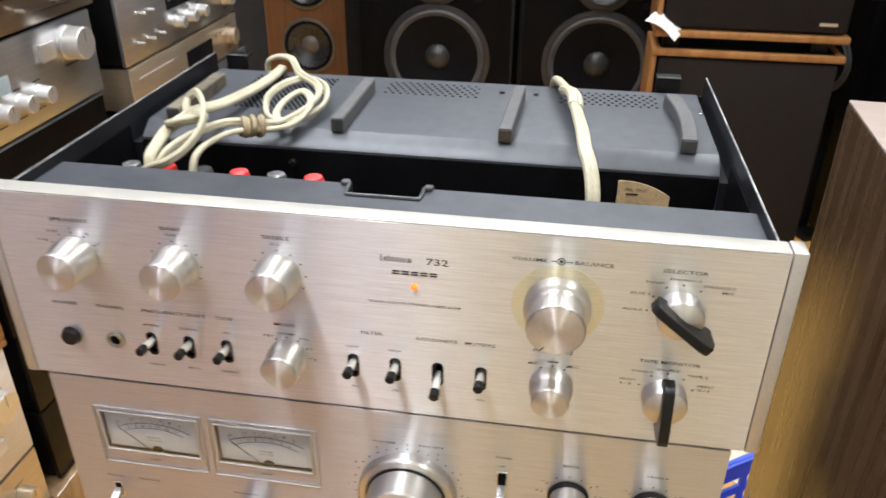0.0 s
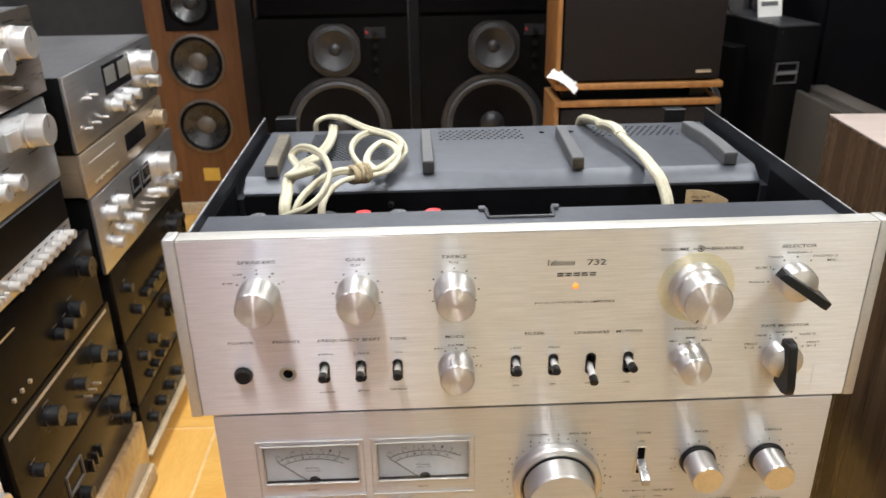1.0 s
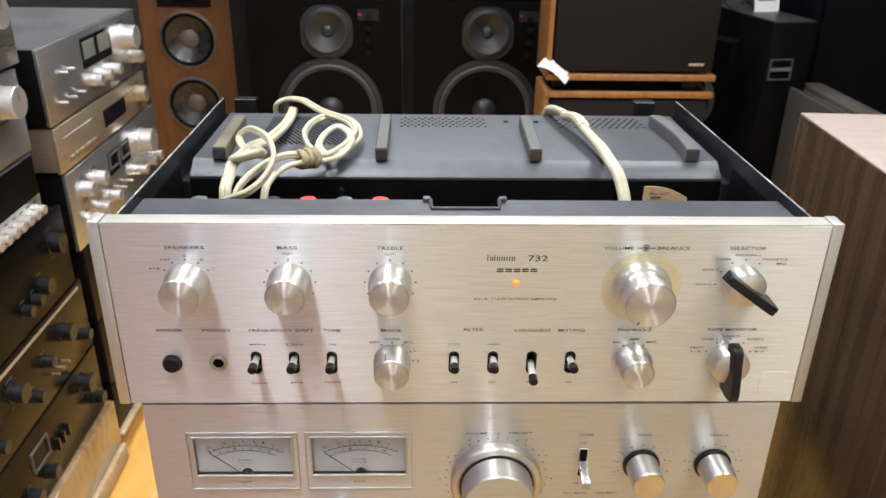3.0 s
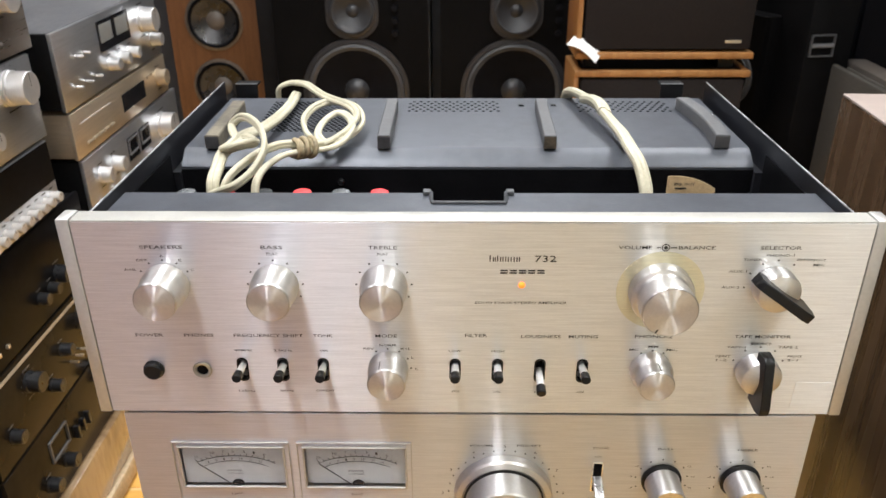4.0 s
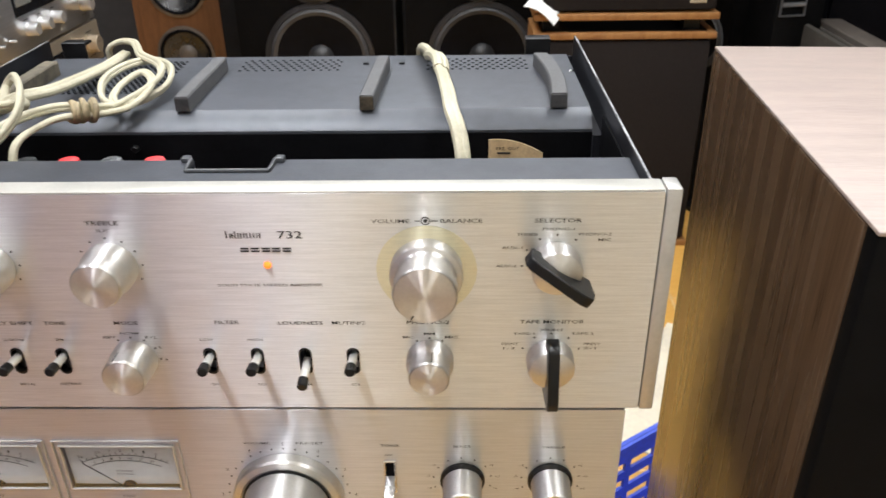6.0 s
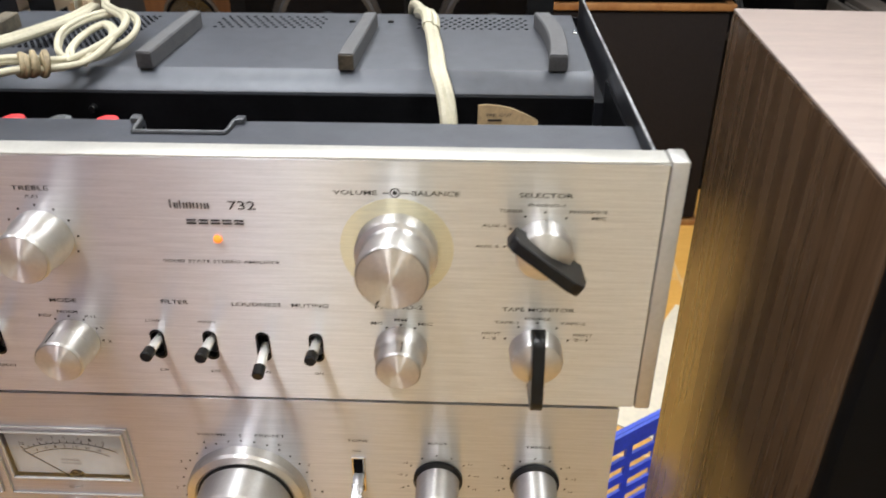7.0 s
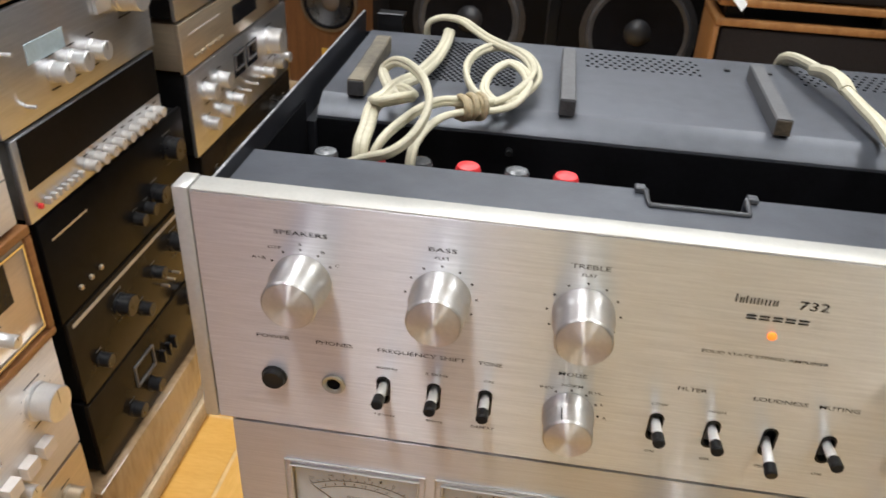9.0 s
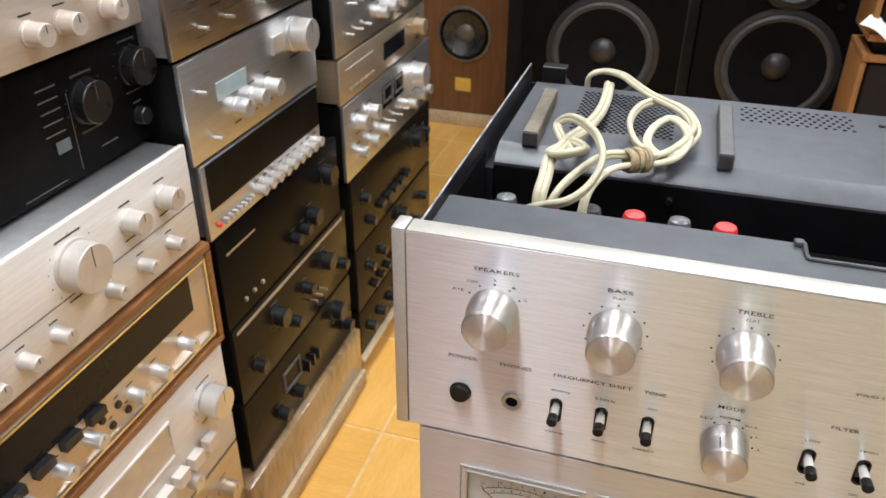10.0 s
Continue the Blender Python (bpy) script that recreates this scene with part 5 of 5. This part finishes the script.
def holed(bm, x0, x1, z0, z1, rounds, y0, y1):
    """A board with round holes (x, z, radius), one above another, from y0 to y1."""
    cells = sorted(rounds, key=lambda c: c[1])
    cuts = [z0] + [((a[1] + a[2]) + (b[1] - b[2])) / 2 for a, b in zip(cells, cells[1:])] + [z1]
    for (cx, cz, r), lo, hi in zip(cells, cuts, cuts[1:]):
        corners = [math.atan2(c[1] - cz, c[0] - cx) % (2 * math.pi) for c in ((x1, hi), (x0, hi), (x0, lo), (x1, lo))]
        angs = sorted(set([2 * math.pi * i / 40 for i in range(40)] + corners))
        inner, outer = [], []
        for a in angs:
            dx, dz = math.cos(a), math.sin(a)
            k = min((x1 - cx) / dx if dx > 1e-9 else 9, (x0 - cx) / dx if dx < -1e-9 else 9, (hi - cz) / dz if dz > 1e-9 else 9, (lo - cz) / dz if dz < -1e-9 else 9)
            outer.append(bm.verts.new((cx + dx * k, y0, cz + dz * k)))
            inner.append((bm.verts.new((cx + dx * r, y0, cz + dz * r)), bm.verts.new((cx + dx * r, y1, cz + dz * r))))
        for i in range(len(angs)):
            j = (i + 1) % len(angs)
            bm.faces.new((outer[i], outer[j], inner[j][0], inner[i][0]))
            bm.faces.new((inner[i][0], inner[j][0], inner[j][1], inner[i][1]))
    edge = [(x0, z0), (x1, z0), (x1, z1), (x0, z1)]
    for p, q in zip(edge, edge[1:] + edge[:1]):
        bm.faces.new([bm.verts.new((c[0], y, c[1])) for c, y in ((p, y0), (q, y0), (q, y1), (p, y1))])
    bmesh.ops.remove_doubles(bm, verts=bm.verts, dist=1e-5)
    return bm


def cabinet_with_holes(t, x0, x1, z0, z1, depth, rounds, baffle, case):
    """A cabinet whose baffle has a round hole behind every driver."""
    part("cabinet", B(x0, x1, 0.019, depth, z0, z1, bevel=0.003), case, t)
    part("baffle", holed(bmesh.new(), x0, x1, z0, z1, rounds, 0, 0.0185), baffle, t)


M_REDDULL = mat("dull_red_print", (0.30, 0.025, 0.03), 0.5, 0, 0.1, 60)
M_MOULD = mat("dark_grey_moulding", (0.022, 0.022, 0.024), 0.4, 0, 0.15, 30, 0.1, 200)


def monitor(x, y, x0, x1, label):
    t = thing("monitor_loudspeaker", pose(x, y, 0), label, "loudspeaker", "black monitor loudspeakers")
    cabinet_with_holes(t, x0, x1, 0.02, 0.755, 0.40, [(0.0, 0.393, 0.176), (0.0, 0.655, 0.076)], M_SPK, M_SPK)
    part("plinth", B(-0.235, 0.235, 0.02, 0.38, 0.0, 0.02), M_SPK, t)
    driver(t, 0.0, 0.393, 0.161, M_SURR, M_CONE, M_DUST, capr=0.26, rim=M_MOULD)
    fr = holed(bmesh.new(), -0.084, 0.084, 0.571, 0.739, [(0.0, 0.655, 0.070)], -0.014, -0.0003)
    for v in fr.verts:
        dx, dz = v.co.x, v.co.z - 0.655
        r = math.hypot(dx, dz)
        if r > 0.090:
            v.co.x, v.co.z = dx * 0.090 / r, 0.655 + dz * 0.090 / r
    part("midrange_frame", fr, M_MOULD, t, "rounded square moulded midrange frame")
    driver(t, 0.0, 0.655, 0.070, M_SURR, M_CONE_GREY, M_DUST, y=-0.0145, capr=0.3, rim=M_MOULD)
    for z, m in ((0.70, M_RED), (0.665, M_CONE), (0.625, M_CONE), (0.585, M_CONE)):
        part("control", L([(0.011, 0.0005), (0.010, 0.012), (0, 0.013)], seg=16), m if m is not M_RED else M_BLACK, t, at=(0.135, 0, z))
    part("control_plate", B(0.10, 0.168, -0.002, -0.0003, 0.69, 0.725), M_CHASSIS, t, "small plate with dark print")
    part("indicator_mark", B(0.103, 0.112, -0.0032, -0.0022, 0.705, 0.714), M_REDDULL, t, "red mark")


monitor(-0.333, 2.19, -0.257, 0.242, "large black monitor loudspeaker with an exposed woofer, beside the wooden tower")
monitor(0.190, 2.19, -0.242, 0.257, "large black monitor loudspeaker with an exposed woofer, beside the cloth-fronted pair")
for x in (-0.333, 0.190):
    t = thing("stacked_loudspeaker", pose(x, 2.19, 0.755), "dark grey loudspeaker stacked on a monitor loudspeaker", "loudspeaker", "upper loudspeakers")
    part("cabinet", B(-0.242, 0.242, 0.012, 0.38, 0.0, 0.62, bevel=0.003), M_SPK, t)
    part("grille", B(-0.236, 0.236, -0.004, 0.0115, 0.012, 0.61, bevel=0.004), M_SPKTOP, t, "dark grey grille")
# grey strip added for the grazing reflection on the left cabinet's side
single("upright_strip", B(-0.0905, -0.0880, 2.21, 2.55, 0, 1.4), M_SURR, "thin grey strip for the grazing reflection on the cabinet's side", "trim", kind="structure")
single("upright_strip", B(-0.648, -0.597, 2.22, 2.26, 0, 1.5), M_CASE_BLACK, "dark metal post beside the tower", "trim", kind="structure")

tw = thing("tower_loudspeaker", pose(-0.852, 2.43, 0), "reddish walnut tower loudspeaker with three exposed drivers", "loudspeaker")
cabinet_with_holes(tw, -0.16, 0.16, 0.05, 1.25, 0.36, [(0.0, 0.347, 0.1005), (0.0, 0.580, 0.1005), (0.0, 0.785, 0.080), (0.0, 0.98, 0.05)], M_TOWER, M_TOWER)
part("base", B(-0.175, 0.175, -0.012, 0.37, 0.0, 0.05, bevel=0.004), M_BOARD, tw, "pale base board")
for z, r in ((0.347, 0.0925), (0.580, 0.0925), (0.785, 0.072), (0.98, 0.045)):
    driver(tw, 0, z, r, M_CONE, M_CONE_GLOSS, M_GOLDC if z < 0.7 else M_DUST, capr=0.36, rim=M_RIM if z < 0.7 else M_SPK)
part("mid_plate", holed(bmesh.new(), -0.093, 0.093, 0.692, 0.878, [(0.0, 0.785, 0.0795)], -0.005, -0.0003), M_CONE, tw, "square black driver plate")
part("badge", B(-0.032, 0.028, -0.002, -0.0003, 0.135, 0.185), mat("brass_badge", (0.75, 0.50, 0.10), 0.4, 0.3, 0.08, 20), tw, "yellow badge plate")

PX, PYB = 0.5285, 1.65
lo = thing("cloth_loudspeaker", pose(PX, PYB, 0), "dark cloth-fronted loudspeaker with oak edges, at the bottom of a pair", "loudspeaker", "cloth-fronted pair")
hi = thing("cloth_loudspeaker", pose(PX, PYB, 0.628), "dark cloth-fronted loudspeaker with oak edges, on top of a pair", "loudspeaker", "cloth-fronted pair")
for t, z0, z1 in ((lo, 0.0, 0.598), (hi, 0.0, 0.56)):
    part("cabinet", B(-0.212, 0.212, 0.02, 0.165, z0 + 0.02, z1 - 0.02, bevel=0.002), M_SPK, t)
    part("grille", B(-0.208, 0.216, -0.012, 0.0195, z0 + 0.022, z1 - 0.022, bevel=0.008), M_CLOTH, t, "dark brown cloth grille")
    for a, b in ((z0, z0 + 0.0165), (z1 - 0.0165, z1)):
        part("oak_board", B(-0.2265, 0.2265, -0.016, 0.17, a, b, bevel=0.003), M_OAK, t, "oak board")
    part("oak_side", B(-0.2265, -0.2135, -0.010, 0.168, z0 + 0.0167, z1 - 0.0167, bevel=0.002), M_OAK, t, "oak side")
part("top_inset", B(-0.206, 0.206, -0.002, 0.15, 0.5982, 0.5990), M_SPK, lo, "black inset of the top")
part("badge", B(0.148, 0.190, -0.0145, -0.0125, 0.040, 0.048, bevel=0.0005, seg=1), M_CHROME, hi, "small bright badge")
for x in (-0.18, 0.17):
    for y in (0.04, 0.13):
        single("spacer_block", B(PX + x - 0.02, PX + x + 0.02, PYB + y - 0.02, PYB + y + 0.02, 0.598, 0.628), M_BLACK, "black spacer block between two loudspeakers", "block", "spacer blocks")
bm = bmesh.new()
pv = None
for i in range(9):
    t = i / 8
    x = 0.274 + 0.074 * t
    z = 0.668 - 0.046 * t + 0.012 * math.sin(3 * t)
    r = [bm.verts.new((x, 1.615 - 0.01 * t, z)), bm.verts.new((x + 0.022, 1.645, z + 0.015)), bm.verts.new((x + 0.022, 1.646, z + 0.016)), bm.verts.new((x, 1.615 - 0.01 * t, z + 0.001))]
    if pv:
        for k in range(4):
            bm.faces.new((pv[k], pv[(k + 1) % 4], r[(k + 1) % 4], r[k]))
    pv = r
single("paper_sheet", bm, M_PAPER, "curled white paper sheet stuck in the gap between two loudspeakers", "paper")

# dark equipment in the north-east corner
bt = thing("black_tower_cabinet", pose(0.913, 1.70, 0, 0, 0, 9), "tall black cabinet with a recessed handle plate", "cabinet")
part("body", B(0.0, 0.13, 0, 0.33, 0, 0.771, bevel=0.004), M_SPK, bt)
# the top's grey reflection is put into a lighter colour than the body
part("top_panel", B(0.002, 0.128, 0.002, 0.328, 0.7712, 0.775, bevel=0.001), mat("sheen_grey_top", (0.035, 0.035, 0.038), 0.35, 0, 0.15, 12, 0.1, 300), bt, "dark top, greyed for its sheen")
hp = part("handle_plate", plate(bmesh.new(), (0.008, 0.076, 0.618, 0.676), [(0.012, 0.072, 0.622, 0.642), (0.012, 0.072, 0.653, 0.672)], -0.006, -0.0005), M_SURR, bt, "grey moulded handle plate")
part("handle_slot", B(0.012, 0.072, -0.009, -0.0062, 0.6435, 0.6515, bevel=0.001, seg=1), M_CASE_GREY, hp)
card = thing("price_card", pose(0.965, 1.88, 0.7752, -12, 0, 14), "white price card standing on the black cabinet", "card")
part("board", B(-0.040, 0.040, 0.0, 0.004, 0.0, 0.16), M_PAPER, card)
for i in range(4):
    part("print_bar", B(-0.030, 0.026, -0.0006, -0.0002, 0.03 + 0.03 * i, 0.042 + 0.03 * i), M_CASE_GREY, card)
hd = thing("headphones", pose(0.915, 1.93, 0.777) @ Matrix.Scale(0.72, 4), "grey headphones lying on the black cabinet", "headphones")
bm = bmesh.new()
tube(bm, [(0.055 * math.cos(a), 0.0, 0.03 + 0.05 * math.sin(a)) for a in [math.pi * i / 8 for i in range(9)]], 0.008, 10)
part("headband", bm, M_CASE_GREY, hd)
for s in (-1, 1):
    part("ear_cup", L([(0, -0.01), (0.03, -0.01), (0.034, 0.0), (0.03, 0.012), (0, 0.014)], seg=24), M_SURR, hd, at=(s * 0.05, 0, 0.035))
M_GREYCLOTH = mat("grey_cloth", (0.060, 0.054, 0.047), 0.95, 0, 0.1, 200, 0.4, 700, spec=0.1)
gp = thing("grille_panel", pose(1.004, 1.15, 0), "thin grey cloth-covered grille panel standing on edge", "grille")
part("cloth", B(-0.008, 0.010, 0.0, 0.60, 0.02, 0.597, bevel=0.006), M_GREYCLOTH, gp, "grey cloth")
part("board", B(0.0102, 0.018, 0.004, 0.596, 0.0, 0.590, bevel=0.001), M_SPK, gp)
g2 = thing("grey_loudspeaker", pose(1.052, 1.17, 0), "slim brown-grey loudspeaker behind the grille panel", "loudspeaker")
part("grille", B(-0.012, -0.0005, 0.004, 0.60, 0.02, 0.585, bevel=0.003), M_GREYCLOTH, g2, "grey cloth side")
part("cabinet", B(0.0, 0.062, 0.0, 0.604, 0.0, 0.597, bevel=0.004), mat("brown_grey_board", (0.075, 0.062, 0.052), 0.6, 0, 0.12, 10, 0.1, 200), g2)
dk = thing("dark_cabinet", pose(1.44, 1.80, 0), "tall dark blue-black cabinet by the wall", "cabinet")
part("body", B(-0.37, 0.3, 0.0, 0.5, 0.05, 1.6, bevel=0.004), M_SPKTOP, dk)
part("door", B(-0.355, 0.285, -0.016, -0.001, 0.065, 1.585, bevel=0.003), M_SPKTOP, dk, "flat dark door")
part("plinth", B(-0.35, 0.28, 0.02, 0.48, 0.0, 0.0498), M_SPK, dk)
wf = thing("black_loudspeaker", pose(0.795, 1.90, 0, 0, 0, -62), "black loudspeaker behind the cloth-fronted pair", "loudspeaker")
part("cabinet", B(-0.10, 0.10, 0.019, 0.07, 0.40, 0.70, bevel=0.004), M_SPK, wf)
part("baffle", holed(bmesh.new(), -0.10, 0.10, 0.40, 0.70, [(0.0, 0.52, 0.083)], 0.0, 0.0185), M_SPK, wf)
part("stand_pole", B(-0.02, 0.02, 0.025, 0.06, 0.015, 0.40, bevel=0.003), M_BLACK, wf, "black stand pole")
part("stand_foot", B(-0.08, 0.08, 0.0, 0.07, 0.0, 0.015, bevel=0.003), M_BLACK, wf, "black stand foot")
driver(wf, 0, 0.52, 0.076, M_SURR, M_CONE, M_DUST, y=0.0)

cn = thing("canister", pose(1.085, 2.56, 0), "small pale round canister with a dark foot, standing on the floor", "canister")
part("foot_ring", L([(0, 0), (0.031, 0), (0.031, 0.022), (0.028, 0.026), (0, 0.026)], seg=24), M_SURR, cn, "dark foot").matrix_basis = pose(0, 0, 0, -90)
part("body", L([(0, 0.0262), (0.029, 0.0262), (0.030, 0.07), (0.026, 0.082), (0, 0.085)], seg=24), M_CREAM, cn).matrix_basis = pose(0, 0, 0, -90)

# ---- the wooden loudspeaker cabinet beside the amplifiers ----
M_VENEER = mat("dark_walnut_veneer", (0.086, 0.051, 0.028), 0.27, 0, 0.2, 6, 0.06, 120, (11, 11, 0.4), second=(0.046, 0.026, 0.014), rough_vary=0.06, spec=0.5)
M_TOPV = mat("pale_veneer_top", (0.35, 0.285, 0.255), 0.42, 0, 0.08, 9, 0.06, 120, (1, 12, 1), rough_vary=0.08)
rb = thing("walnut_loudspeaker", pose(0.3117, 0.2577, 0, 0, 0, -3.5), "large dark walnut loudspeaker cabinet with a pale top", "loudspeaker")
part("cabinet", B(0.0, 0.46, -0.288, 0.0, 0.0, 0.9115, bevel=0.002), M_VENEER, rb, "dark walnut veneer")
# top much paler than the walnut sides
part("top_panel", B(0.0005, 0.4595, -0.3015, -0.0005, 0.9117, 0.9140, bevel=0.0008), M_TOPV, rb, "pale top board")
part("baffle", B(0.001, 0.459, -0.3015, -0.2882, 0.0, 0.9116, bevel=0.002), M_SPK, rb, "black front baffle")

# ---- the crate on the floor ----
M_BLUE = mat("blue_plastic", (0.09, 0.15, 0.74), 0.4, 0, 0.1, 20, 0.05, 100)
cr = thing("plastic_crate", pose(0.476, 0.506, 0, 0, 0, 35), "bright blue slotted plastic crate on the floor", "crate")
for a, b, c, d, nm in ((-0.17, 0.17, -0.125, -0.120, "long_side"), (-0.17, 0.17, 0.120, 0.125, "long_side")):
    slots = [(-0.15 + 0.062 * i, -0.15 + 0.062 * i + 0.05, 0.03 + 0.035 * j, 0.03 + 0.035 * j + 0.018) for i in range(5) for j in range(5)]
    part(nm, plate(bmesh.new(), (a, b, 0.0, 0.22), slots, c, d), M_BLUE, cr, "slotted side")
for x in (-0.17, 0.165):
    bm = plate(bmesh.new(), (-0.119, 0.119, 0.0, 0.22), [(-0.10 + 0.052 * i, -0.10 + 0.052 * i + 0.04, 0.03 + 0.035 * j, 0.048 + 0.035 * j) for i in range(4) for j in range(5)], 0, 0.005)
    bmesh.ops.transform(bm, matrix=pose(x, 0, 0, 0, 0, 90), verts=bm.verts)
    part("short_side", bm, M_BLUE, cr, "slotted side")
part("rim", box(box(box(box(bmesh.new(), -0.178, 0.178, -0.133, -0.126, 0.205, 0.22), -0.178, 0.178, 0.126, 0.133, 0.205, 0.22), -0.178, -0.171, -0.1259, 0.1259, 0.205, 0.22), 0.171, 0.178, -0.1259, 0.1259, 0.205, 0.22), M_BLUE, cr)
part("bottom", B(-0.164, 0.164, -0.119, 0.119, 0.004, 0.010), M_BLUE, cr)

sheet = single("cardboard_sheet", B(-0.15, 0.15, -0.225, 0.225, 0.0004, 0.0045, bevel=0.001, seg=1), mat("pale_cardboard", (0.80, 0.72, 0.56), 0.7, 0, 0.06, 9, 0.1, 90), "pale cardboard sheet lying on the floor", "cardboard")
sheet.matrix_basis = pose(0.624, 0.972, 0, 0, 0, -31.5)

# ---- floor tiles ----
TS = 0.30
tile_a = mesh_of("tile", B(-TS / 2 + 0.0035, TS / 2 - 0.0035, -TS / 2 + 0.0035, TS / 2 - 0.0035, -0.002, 0.0, bevel=0.0008, seg=1), M_TILE)
tile_b = mesh_of("tile", B(-TS / 2 + 0.0035, TS / 2 - 0.0035, -TS / 2 + 0.0035, TS / 2 - 0.0035, -0.002, 0.0, bevel=0.0008, seg=1), M_TILE_B)
floor_ob = bpy.data.objects["floor"]
for i in range(12):
    for j in range(17):
        x, y = X0 + TS * (i + 0.5), Y0 + TS * (j + 0.5)
        if x < X1 and y < Y1:
            o = new("tile", tile_a if (i + j) % 2 else tile_b)
            o.parent = floor_ob
            o.location = (x, y, 0)
